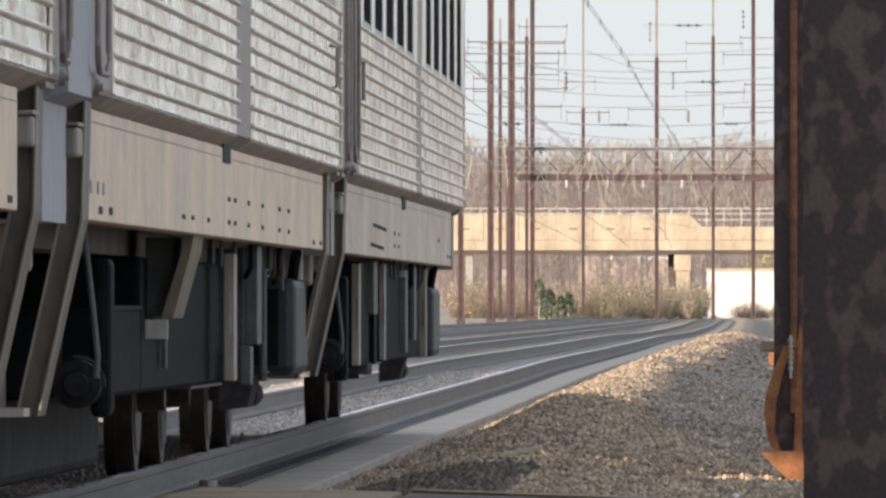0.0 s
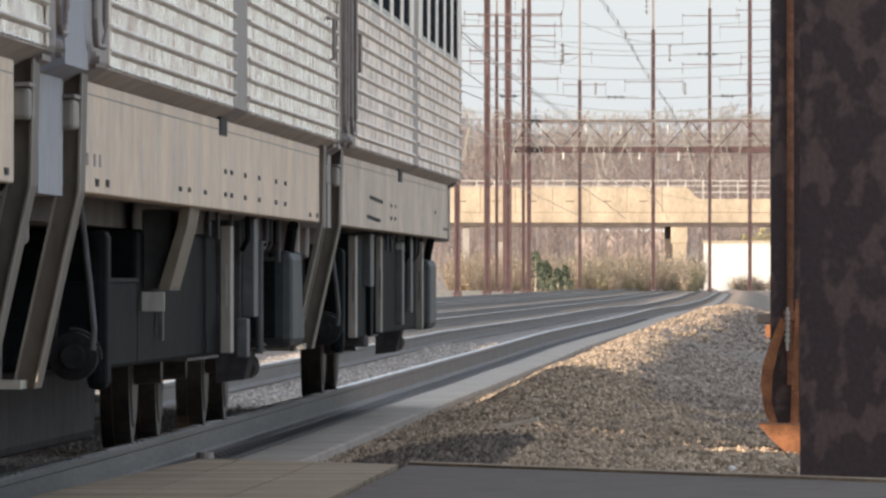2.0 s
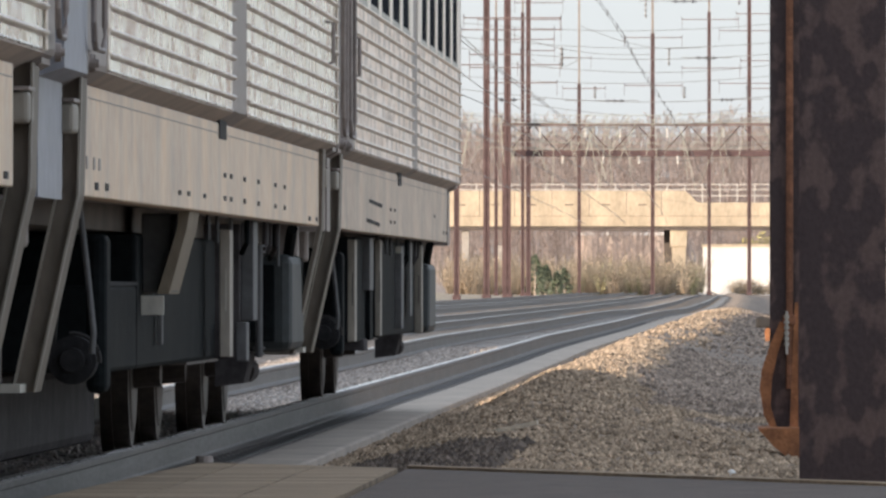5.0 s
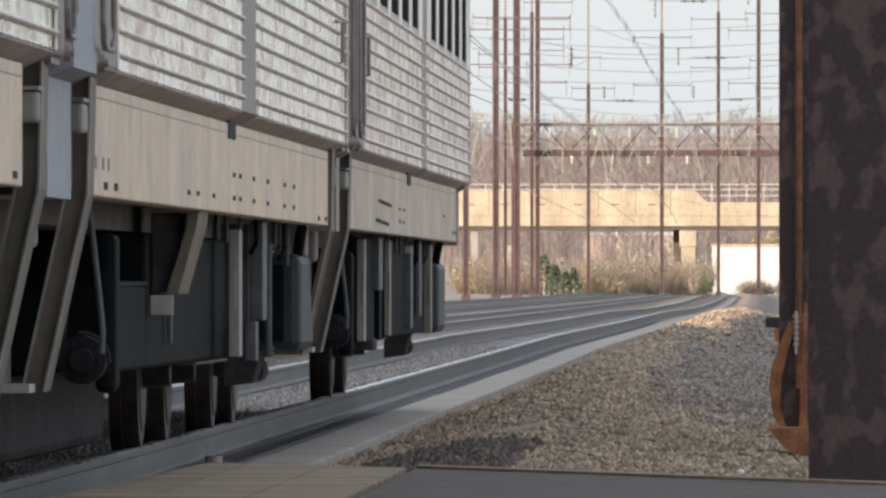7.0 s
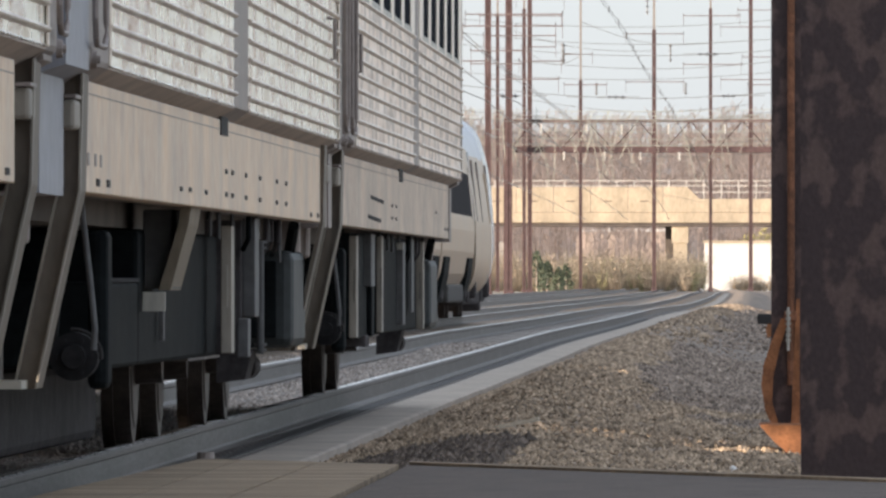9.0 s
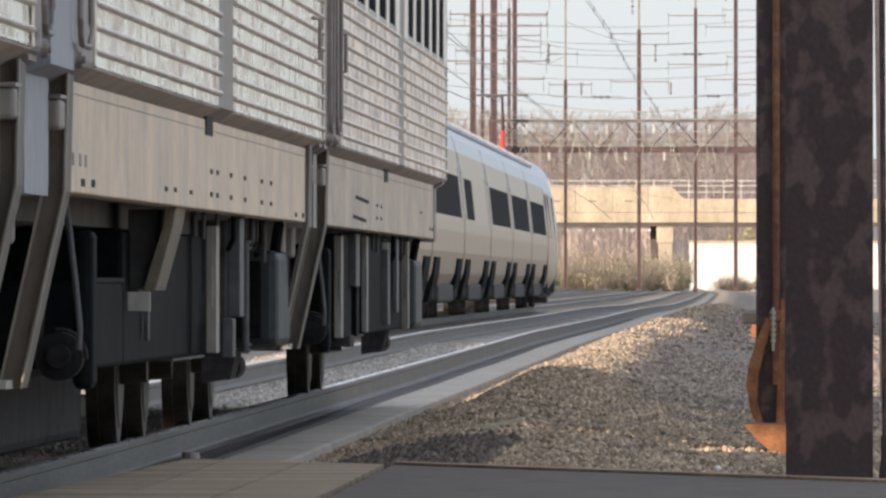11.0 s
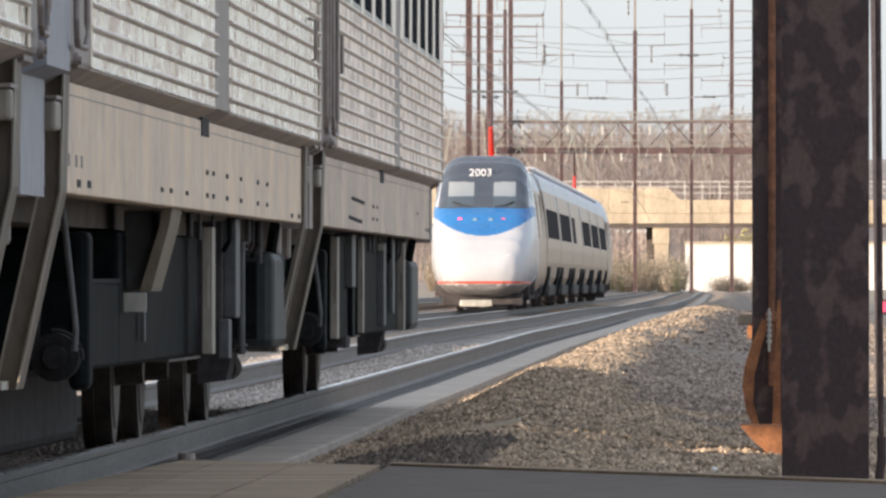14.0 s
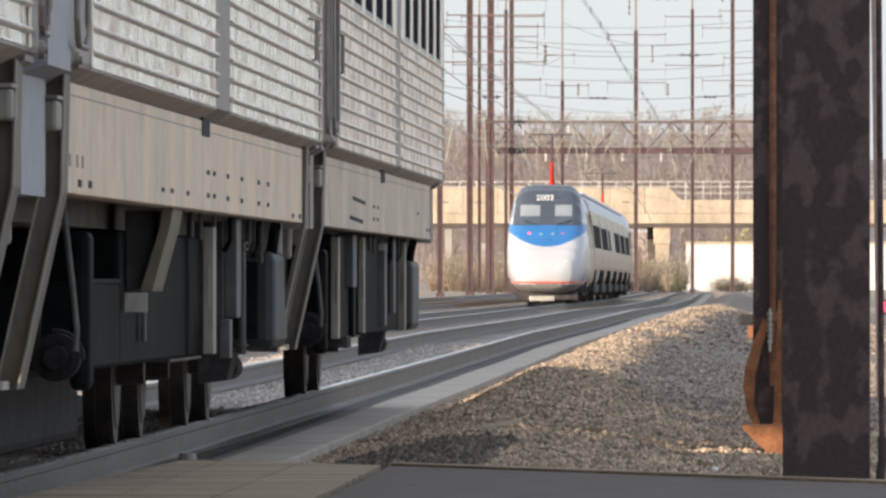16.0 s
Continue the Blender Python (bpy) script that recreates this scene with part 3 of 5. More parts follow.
def coach(y, reach, ends, mid, last=False):
    """ends: where the ribbed panels begin and stop; mid: the pilaster between them."""
    c = empty("passenger_coach", TRACKS[0], y, 0, "parked stainless-steel passenger coach with ribbed sides and grimy underframe", "train coach", "parked coaches")
    # shell behind the ribs, with windows let in
    b = BM()
    arch = [(-1.60 * math.cos(a), 3.55 + 0.75 * math.sin(a)) for a in [math.pi * k / 16 for k in range(17)]]
    prism(b, [(1.60, 3.55), (1.60, 3.32), (1.55, 3.32), (-1.55, 3.32), (-1.60, 3.32), (-1.60, 3.55)] + arch[1:-1], -12.3, 12.3)
    part("roof", b, STEEL_RIB, c, "ribbed stainless roof")
    b = BM()
    block(b, -1.5, 1.5, -12.3, 12.3, 1.16, 1.60)
    block(b, -1.46, 1.46, -12.3, 12.3, 1.58, 3.4)
    part("inner_body", b, STEEL_DARK, c)
    for s in (1, -1):
        for y0, y1, b0, b1 in ((ends[0], mid[0], -11.45, 0.078), (mid[1], ends[1], 0.081, 11.6)):
            b = BM()
            o = [(s * 1.48, 1.597), (s * 1.603, 1.597), (s * 1.607, 1.602), (s * 1.60, 1.61), (s * 1.60, 2.47), (s * 1.48, 2.47)]
            prism(b, o, y0, y1)
            pn = part("side_panel", b, STEEL_RIB_LAST if last else STEEL_RIB, c, "dented ribbed stainless side panel")
            # lip split from the panel so its colour can carry the underside shade
            part("lower_lip", prism(BM(), [(s * 1.46, 1.525), (s * 1.50, 1.537), (s * 1.602, 1.590), (s * 1.602, 1.5965), (s * 1.46, 1.5965)], y0, y1), LIP, pn, "dull grey sloping soffit with underside shade in its colour")
            b = BM()
            prism(b, [(s * 1.599, -0.011), (s * 1.609, -0.010), (s * 1.619, -0.004), (s * 1.621, 0.003), (s * 1.614, 0.012), (s * 1.599, 0.017)], y0 - 0.02, y1 + 0.02)
            rib = part("rib", b, RIB_STEEL, pn)
            rib.matrix_basis = pose(0, 0, 1.656)
            for k in range(1, 10):
                share(rib, pose(0, 0, 1.656 + 0.088 * k), pn)
            # pillars and windows over the panel
            n = 5
            step = (y1 - y0 - 0.9) / n
            for k in range(n + 1):
                yy = y0 + 0.45 + step * k
                w = 0.62 if 0 < k < n else 0.9
                part("window_pillar", block(BM(), s * 1.47, s * 1.606, max(y0, yy - w / 2), min(y1, yy + w / 2), 2.46, 3.34), RIB_STEEL, c)
                if k < n:
                    f = part("window", block(BM(), s * 1.50, s * 1.600, yy + 0.31, yy + step - 0.31, 2.46, 3.33), GLASS_DARK, c, "dark tinted window pane")
                    part("window_frame", block(BM(), s * 1.53, s * 1.608, yy + 0.31, yy + step - 0.31, 2.455, 2.50, 0.004), WHITE_DIRTY, f)
            b = BM()
            block(b, s * 1.44, s * HL, b0, b1, 1.14, 1.545, 0.006)
            lower = part("lower_band", b, STEEL_BAND_LAST if last else STEEL_BAND, c, "dull warm stainless lower side band")
            part("seam", block(BM(), s * (HL - 0.002), s * (HL + 0.003), b0 + 0.1, b1 - 0.05, 1.497, 1.5005), STEEL_DARK, lower)
        b = BM()
        prism(b, [(s * 1.47, 1.50), (s * 1.60, 1.60), (s * 1.60, 3.4), (s * 1.47, 3.4)], mid[0], mid[1])
        part("pilaster", b, STEEL_DARK, c, "plain grey steel pilaster between panels")
        part("drain_notch", block(BM(), s * 1.50, s * 1.546, -0.55, 0.15, 1.475, 1.56), MARK, c)
        for e in (-1, 1):
            b = BM()
            p0, p1 = (-12.65, ends[0]) if e < 0 else (ends[1], ends[1] + (0.55 if not last else 0.2))
            prism(b, [(s * 1.45, 1.49), (s * 1.60, 1.59), (s * 1.605, 1.61), (s * 1.605, 3.5), (s * 1.45, 3.5)], p0, p1)
            post = part("corner_post", b, STEEL_DARK, c, "plain steel corner post")
            if not (last and e > 0):
                lug = rod(BM(), (s * 1.60, p0 + 0.62, 1.575 + 0.03), (s * 1.622, p0 + 0.62, 1.605), 0.034, 0.030, 16)
                rod(lug, (s * 1.62, p0 + 0.62, 1.605), (s * 1.634, p0 + 0.62, 1.605), 0.016, 0.014, 12)
                part("lug", lug, STEEL_DARK, post)
                part("edge_bead", block(BM(), s * 1.604, s * 1.612, (p1 if e < 0 else p0) - 0.05, (p1 if e < 0 else p0) + 0.05, 1.60, 3.45, 0.003), RIB_STEEL, post)
            b = BM()
            if last and e > 0:
                continue
            ya, yb, x = (-11.85, -12.55, s * 1.645) if e < 0 else (p0 + 0.03, p1 - 0.05, s * 1.645)
            bent(b, [(s * 1.60, ya, 3.02), (x, ya, 2.95), (x, ya, 1.74), (x, ya + e * 0.03, 1.68), (x, ya + e * 0.10, 1.65), (x, yb - e * 0.10, 1.65), (x, yb - e * 0.03, 1.68), (x, yb, 1.74), (x, yb, 2.95), (s * 1.60, yb, 3.02)], 0.011)
            part("handrail", b, STEEL_DARK, c, "curved steel grab rail")
            # short grab handle over the ribs beside the post
            gy = (p1 - 0.2) if e < 0 else (p0 - 1.6)
            part("grab_handle", bent(BM(), [(s * 1.60, gy, 2.24), (s * 1.642, gy, 2.23), (s * 1.642, gy, 2.02), (s * 1.60, gy, 2.01)], 0.011), STEEL_DARK, c, "short steel grab handle")
            lamp = part("step_lamp", block(BM(), s * 1.45, s * 1.563, e * (PANEL + 0.30), e * (PANEL + 0.62), 1.355, 1.462, 0.015), PLATE, c, "tan step lamp box")
            part("lamp_lid", block(BM(), s * 1.45, s * 1.567, e * (PANEL + 0.29), e * (PANEL + 0.63), 1.463, 1.478, 0.004), STEEL_DARK, lamp)
            # leaning step stringers and treads
            b = BM()
            yy = e * (PANEL - 0.02) if y > 40 else e * 12.45
            w = 0.075 if e < 0 or y < 40 else 0.022
            prism(b, [((1.565 - w) * s, 1.56), (1.565 * s, 1.56), (1.555 * s, 1.14), (1.40 * s, 0.44), ((1.40 - w) * s, 0.44), ((1.555 - w) * s, 1.14)], yy - 0.19, yy + 0.19)
            st = part("stringer", b, STRINGER, c, "leaning grey-brown step stringer")
            if w > 0.05:
                for k0, k1 in ((w - 0.002, w + 0.006), (-0.004, 0.004)):
                    fl = prism(BM(), [((1.565 - k1) * s, 1.56), ((1.565 - k0) * s, 1.56), ((1.555 - k0) * s, 1.14), ((1.40 - k0) * s, 0.44), ((1.40 - k1) * s, 0.44), ((1.555 - k1) * s, 1.14)], yy - 0.24, yy - 0.188)
                    part("stringer_flange", fl, PLATE, st, "worn pale flange edge")
            part("tread", block(BM(), s * 1.09, s * 1.37, e * (PANEL + 0.05), e * (PANEL + 0.55), 0.44, 0.47), WHITE_DIRTY, c)
    for e in (-1, 1):
        part("end_wall", block(BM(), -1.4, 1.4, e * 12.28, e * 12.4, 0.95, 4.0, 0.02), STEEL_DARK, c)
        b = BM()
        lean = 0.030 if e < 0 and reach > 1 else 0.0
        y0, y1 = sorted((e * 12.42, e * 12.42 + (0.5 if e > 0 else -reach)))
        prism(b, [(1.525, 1.12), (1.525, 1.53), (1.585 + lean, 1.56), (1.585 + lean, 3.8), (-1.585, 3.8), (-1.585, 1.56), (-1.525, 1.53), (-1.525, 1.12)], y0, y1)
        part("diaphragm", b, BLUE_GREY if e < 0 and reach > 1 else STEEL_DARK, c, "blue-grey gangway diaphragm")
        part("coupler", block(BM(), -0.2, 0.2, e * 12.2, e * 13.1, 0.75, 1.05, 0.04), UNDER2, c)
    # bolt slots on the lower band
    holes = [(-10.5, 1.182, 0.035), (-9.8, 1.184, 0.035), (-4.16, 1.206, 0.024), (-3.37, 1.208, 0.024), (-1.92, 1.208, 0.024), (10.2, 1.175, 0.03), (11.2, 1.176, 0.03)]
    holes += [(yy, zz, 0.026) for yy in (0.07, 0.70, 2.14, 3.70, 5.70, 6.86) for zz in (1.316, 1.212)]
    if last:
        holes = [(yy, zz, 0.026) for yy in (-2.04, -1.2) for zz in (1.307, 1.227)] + [(8.2, 1.32, 0.026), (10.6, 1.21, 0.03), (11.3, 1.21, 0.03)]
    else:
        for yy in (-11.14, -10.66, -10.3):
            part("faded_mark", block(BM(), HL - 0.002, HL + 0.003, yy - 0.05, yy + 0.05, 1.24, 1.285), STEEL_DARK, c)
    for yy, zz, h in holes:
        part("bolt_slot", block(BM(), HL - 0.002, HL + 0.004, yy - 0.10, yy + 0.10, zz - h * 0.4, zz + h * 0.4), MARK, c)
    if last:
        for k in range(9):
            for zz, d in ((1.335, 0.0), (1.215, -0.5)):
                yy = -6.2 + 0.27 * k + d
                part("vent_slot", block(BM(), HL - 0.002, HL + 0.005, yy, yy + 0.2, zz - 0.011 - 0.002 * k, zz + 0.011 - 0.002 * k), MARK, c)
    underfloor(c, reach > 1, last)
    truck(c, -10.45)
    truck(c, 7.85)
    return c


def underfloor(c, add_cover, last):
    """Equipment hung below the floor, with blocks added to stop light and view."""
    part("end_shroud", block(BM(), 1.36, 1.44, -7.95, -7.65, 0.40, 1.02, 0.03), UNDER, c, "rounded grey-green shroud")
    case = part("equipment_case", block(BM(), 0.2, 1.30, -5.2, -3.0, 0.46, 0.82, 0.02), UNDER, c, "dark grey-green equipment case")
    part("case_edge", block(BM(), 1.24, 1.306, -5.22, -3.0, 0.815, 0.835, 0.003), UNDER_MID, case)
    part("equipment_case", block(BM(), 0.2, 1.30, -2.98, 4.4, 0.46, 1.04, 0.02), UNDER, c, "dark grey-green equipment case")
    # lighter colour than charcoal, imitating haze over the unlit face
    part("junction_box", block(BM(), 1.292, 1.42, -2.42, -1.7, 0.786, 1.13, 0.008), UNDER_LIGHT, c, "charcoal junction box lightened for haze")
    part("shelf_angle", block(BM(), 1.19, 1.30, -4.4, -4.2, 0.815, 0.835, 0.003), UNDER_MID, c)
    if not last:
        part("slanted_duct", prism(BM(), [(1.365, 0.782), (1.416, 0.782), (1.493, 1.063), (1.506, 1.14), (1.462, 1.14), (1.452, 1.063)], -2.55, -1.65), DUCT, c, "leaning brown metal duct")
        part("notice_plate", block(BM(), 1.31, 1.407, -2.8, -2.77, 0.692, 0.775, 0.002), WHITE_DIRTY, c, "blank pale metal plate")
        part("conduit_drop", block(BM(), 1.315, 1.335, -1.5, -1.4, 0.56, 0.775, 0.003), UNDER_LIGHT, c)
    uprights = ((3.2, 1.376, 1.427, 0.478, 1.084), ) if not last else ((-5.7, 1.39, 1.436, 0.473, 1.10), (-0.9, 1.402, 1.438, 0.488, 1.115), (8.5, 1.385, 1.438, 0.47, 1.11))
    for yy, x0, x1, z0, z1 in uprights:
        u = part("pale_plate", block(BM(), x0, x1, yy, yy + 0.3, z0, z1, 0.005), PLATE, c, "pale upright cover plate")
        part("plate_slot", block(BM(), x0 + 0.028, x0 + 0.033, yy - 0.003, yy + 0.01, z0 + 0.22, z0 + 0.42), MARK if last else WHITE_DIRTY, u)
    if last:
        for yy, x0, x1, z0, z1 in ((-4.4, 1.375, 1.395, 0.462, 1.12), (-1.9, 1.376, 1.405, 0.465, 1.12), (3.7, 1.36, 1.437, 0.52, 1.09), (5.9, 1.42, 1.432, 0.60, 1.12)):
            part("cover_plate", block(BM(), x0, x1, yy, yy + 0.5, z0, z1, 0.006), UNDER if yy < 3 else UNDER_LIGHT, c, "dark upright cover plate")
        part("drip_box", block(BM(), 1.26, 1.392, -2.7, -2.0, 0.40, 0.475, 0.008), UNDER2, c)
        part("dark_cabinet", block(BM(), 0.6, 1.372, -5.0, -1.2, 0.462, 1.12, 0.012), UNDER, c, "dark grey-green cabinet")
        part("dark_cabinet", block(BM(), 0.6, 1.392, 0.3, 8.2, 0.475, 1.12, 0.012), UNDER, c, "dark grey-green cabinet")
        part("notice_plate", block(BM(), 1.395, 1.437, 3.68, 3.70, 1.04, 1.085), WHITE_DIRTY, c, "small blank pale plate")
    else:
        part("cable_box", block(BM(), 1.40, 1.462, 5.0, 5.5, 0.645, 1.13, 0.006), UNDER_LIGHT, c, "grey cable box")
        part("cable_box", block(BM(), 1.406, 1.458, 4.3, 4.6, 0.45, 0.64, 0.006), UNDER_LIGHT, c, "grey cable box")
        part("backing_plate", block(BM(), 1.1, 1.40, 4.9, 5.6, 0.46, 1.12, 0.01), UNDER2, c)
        b = BM()
        rod(b, (1.447, 6.0, 0.46), (1.447, 6.0, 1.02), 0.018, 0.018, 12)
        for zz in (0.47, 0.50, 0.98, 1.01):
            rod(b, (1.447, 6.0, zz), (1.447, 6.0, zz + 0.012), 0.030, 0.030, 12)
        part("air_pipe", b, UNDER_LIGHT, c, "upright grey air pipe")
    part("compressor", block(BM(), 1.0, 1.45, 10.1, 11.8, 0.465, 0.985, 0.05), UNDER_GREEN, c, "rounded grey-green compressor case")
    part("compressor_panel", block(BM(), 1.15, 1.36, 10.07, 10.12, 0.52, 0.93, 0.01), UNDER, c)
    for yy, zz in ((1.4, 1.03), (2.3, 1.02), (3.75, 1.08), (-0.4, 1.06), (6.6, 1.02), (7.6, 0.98), (8.0, 1.02), (9.4, 0.92)):
        part("hanger", rod(BM(), (1.405, yy, zz), (1.405, yy, 1.15), 0.010, 0.010, 8), UNDER_LIGHT, c)
    b = BM()
    rod(b, (1.36, -8.9, 0.535), (1.36, -8.72, 0.535), 0.092, 0.092, 40)
    rod(b, (1.36, -8.93, 0.535), (1.36, -8.9, 0.535), 0.045, 0.05, 20)
    for k in range(6):
        rod(b, (1.36 + 0.068 * math.cos(k * 1.047), -8.915, 0.535 + 0.068 * math.sin(k * 1.047)), (1.36 + 0.068 * math.cos(k * 1.047), -8.9, 0.535 + 0.068 * math.sin(k * 1.047)), 0.008, 0.008, 8)
    part("axle_cover", b, UNDER_MID, c, "dark round bolted axle cover")
    b = BM()
    bent(b, [(1.36 + 0.103 * math.cos(a), -8.85, 0.535 + 0.103 * math.sin(a)) for a in [-0.1 + 0.2 * k for k in range(10)]], 0.009, 6)
    part("cover_rim", b, MARK, c)
    part("sand_pipe", bent(BM(), [(1.399, -9.1, 1.13), (1.435, -9.1, 0.82), (1.453, -9.1, 0.64), (1.447, -9.1, 0.56)], 0.012, 8), UNDER_LIGHT, c, "slim grey-green sand pipe")
    part("brace", rod(BM(), (1.45, 10.2, 1.12), (1.36, 11.4, 0.85), 0.03), UNDER, c)
    part("brace", rod(BM(), (1.45, -11.1, 1.12), (1.33, -9.8, 0.62), 0.025), UNDER, c)
    # dark mass added between the rails in place of shade, covers sunlit ballast
    if add_cover:
        part("ground_cover_block", block(BM(), -0.7, 0.66, -4.2, 5.4, 0.04, 0.43, 0.05), UNDER2, c, "dark added block covering the lit ground between the rails")
    # unseen blocks added to hold back low sun passing under the coaches
    for y0, y1 in ((-12.5, -11.0), (10.65, 12.5)):
        part("end_light_block", block(BM(), -1.50, -1.25, y0, y1, 0.12, 0.80, 0.02), UNDER, c)
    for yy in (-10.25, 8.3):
        part("truck_light_block", block(BM(), -1.30, -1.20, yy - 2.3, yy + 2.3, 0.14, 1.056, 0.02), UNDER_BLOCKER, c)
    # pale tone here lifts the dark gap the way haze would
    part("floor_pan", block(BM(), -1.40, 1.22, -12.2, 12.2, 1.05, 1.17), UNDER_LIFT, c)
    # added slab, stops sunlight along the whole far side
    part("side_light_block", block(BM(), -1.40, -0.8, -8.2, 6.3, 0.12, 1.06, 0.03), UNDER_BLOCKER, c)
    # pipes, hoses and brackets along the lower edge
    rnd = random.Random(17)
    for k in range(7):
        yy = 4.8 + k * 0.8 + rnd.uniform(-0.3, 0.3)
        z1 = rnd.uniform(0.80, 1.02)
        x = rnd.uniform(1.385, 1.44)
        part("drain_pipe", bent(BM(), [(x, yy, 1.14), (x, yy, z1 + 0.05), (x - 0.03, yy + 0.1, z1)], rnd.choice((0.009, 0.013, 0.018)), 8), rnd.choice((UNDER, UNDER_LIGHT, UNDER2)), c)
    part("brake_hanger", prism(BM(), [(1.05, 0.28), (1.20, 0.30), (1.24, 0.46), (1.05, 0.46)], 9.9, 10.6), UNDER2, c)
    part("brake_cylinder", rod(BM(), (1.15, 10.8, 0.36), (1.15, 11.5, 0.36), 0.07, 0.07, 16), UNDER2, c)


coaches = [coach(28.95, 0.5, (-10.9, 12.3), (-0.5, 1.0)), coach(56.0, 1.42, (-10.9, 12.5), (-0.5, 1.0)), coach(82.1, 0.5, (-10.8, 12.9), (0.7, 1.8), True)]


# ---- express train ----
def lerp(table, y):
    for (a, u), (b, v) in zip(table, table[1:]):
        if y <= b:
            k = (y - a) / (b - a)
            k = k * k * (3 - 2 * k) * 0.35 + k * 0.65
            return u + (v - u) * max(0.0, k)
    return table[-1][1]


TOP = [(0.0, 1.35), (0.12, 1.75), (0.4, 2.10), (0.9, 2.50), (1.5, 2.92), (2.3, 3.45), (3.2, 4.02), (3.9, 4.40), (4.6, 4.60), (5.4, 4.62), (7.0, 4.45), (21.2, 4.40)]
HALF = [(0.0, 0.65), (0.12, 1.0), (0.4, 1.25), (0.9, 1.42), (1.5, 1.50), (2.5, 1.56), (4.0, 1.585), (21.2, 1.585)]
LOW = [(0.0, 0.80), (0.12, 0.58), (0.4, 0.45), (1.0, 0.36), (3.0, 0.34), (21.2, 0.34)]


def section(y, n):
    hw, top, low = lerp(HALF, y), lerp(TOP, y), lerp(LOW, y)
    zc = 1.15 + 0.65 * min(1.0, y / 1.5)
    low_n = 0.72 - 0.2 * min(1.0, y / 8.0)
    pts = []
    for k in range(n):
        a = 2 * math.pi * (k + 0.5) / n
        cs, sn = math.cos(a), math.sin(a)
        x = hw * math.copysign(abs(cs) ** (0.36 if sn > 0 else low_n), cs)
        z = zc + (top - zc if sn > 0 else zc - low) * math.copysign(abs(sn) ** (0.60 if sn > 0 else low_n), sn)
        if z > 2.1:
            x *= 1 - (0.026 + 0.04 * max(0.0, min(1.0, (y - 3.5) / 3.5))) * (z - 2.1)
        pts.append((x, y, z))
    return pts


def skin(x, y, z):
    """Which part of the shell a face belongs to."""
    if y < 5.6 and z < 0.74:
        return "lower_valance"
    if 2.9 < y < 5.0 and 3.08 < z < 3.95 and abs(x) > 1.40 - 0.10 * (z - 3.0):
        return "side_screen_left" if x < 0 else "side_screen_right"
    if y < 4.95 and z > 3.02 and abs(x) < 1.36 - 0.10 * (z - 3.0):
        # one pane in two tones: painted sky reflection above, darker below
        if 3.38 < z < 3.82 and 0.10 < abs(x + 0.06) < 1.0:
            return "windscreen_left" if x < 0 else "windscreen_right"
        if 3.06 < z <= 3.38 and 0.12 < abs(x + 0.06) < 1.02:
            return "lower_screen_left" if x < 0 else "lower_screen_right"
        return "cab_mask"
    if y < 3.6 and 2.20 + 0.50 * (x / 1.4) ** 2 < z < 3.05 + 0.1 * max(0, abs(x) - 1.2):
        return "blue_band"
    if y < 6.2:
        return "nose"
    if z > 3.62:
        return "roof"
    return "body_side"


SKIN = {"side_screen_left": SCREEN_LOW, "side_screen_right": SCREEN_LOW, "lower_valance": VALANCE, "windscreen_left": SCREEN_SKY, "windscreen_right": SCREEN_SKY, "lower_screen_left": SCREEN_LOW, "lower_screen_right": SCREEN_LOW, "cab_mask": NOSE_MASK, "blue_band": NOSE_BLUE, "nose": NOSE_WHITE, "roof": ROOF_PALE, "body_side": SILVER}


def bogie(parent, y):
    t = new("bogie")
    t.parent = parent
    t.matrix_basis = pose(0, y, 0)
    for s in (-1, 1):
        part("bogie_frame", block(BM(), s * 1.0, s * 1.35, -1.9, 1.9, 0.35, 0.75, 0.05), UNDER2, t)
        part("suspension", block(BM(), s * 1.1, s * 1.48, -0.5, 0.5, 0.45, 1.0, 0.05), UNDER2, t)
    for a in (-1.4, 1.4):
        for s in (-1, 1):
            part("wheel", rod(BM(), (s * 0.68, a, 0.5), (s * 0.82, a, 0.5), 0.5, 0.5, 24), UNDER2, t)
    return t


def pantograph(c, y, up):
    p = new("pantograph")
    p.parent = c
    p.matrix_basis = pose(0, y, 4.42)
    part("pantograph_base", block(BM(), -0.5, 0.5, -0.6, 0.6, 0, 0.12, 0.02), RED_PAINT, p)
    if up:
        b = BM()
        rod(b, (0, 0.5, 0.1), (0, -0.9, 1.15), 0.10, 0.07, 8)
        part("lower_arm", b, RED_PAINT, p, "bright red lower arm")
        b = BM()
        rod(b, (0, -0.9, 1.15), (0, 0.4, 2.25), 0.05, 0.04, 8)
        part("upper_arm", b, POLE, p, "slim dark red upper arm")
        b = BM()
        rod(b, (-0.8, 0.4, 2.25), (0.8, 0.4, 2.25), 0.035, 0.035, 8)
        part("contact_shoe", b, WIRE_DARK, p)
    else:
        b = BM()
        rod(b, (0, -1.0, 0.2), (0, 1.0, 0.3), 0.12, 0.1, 8)
        part("lower_arm", b, RED_PAINT, p, "folded red arm")
    return p


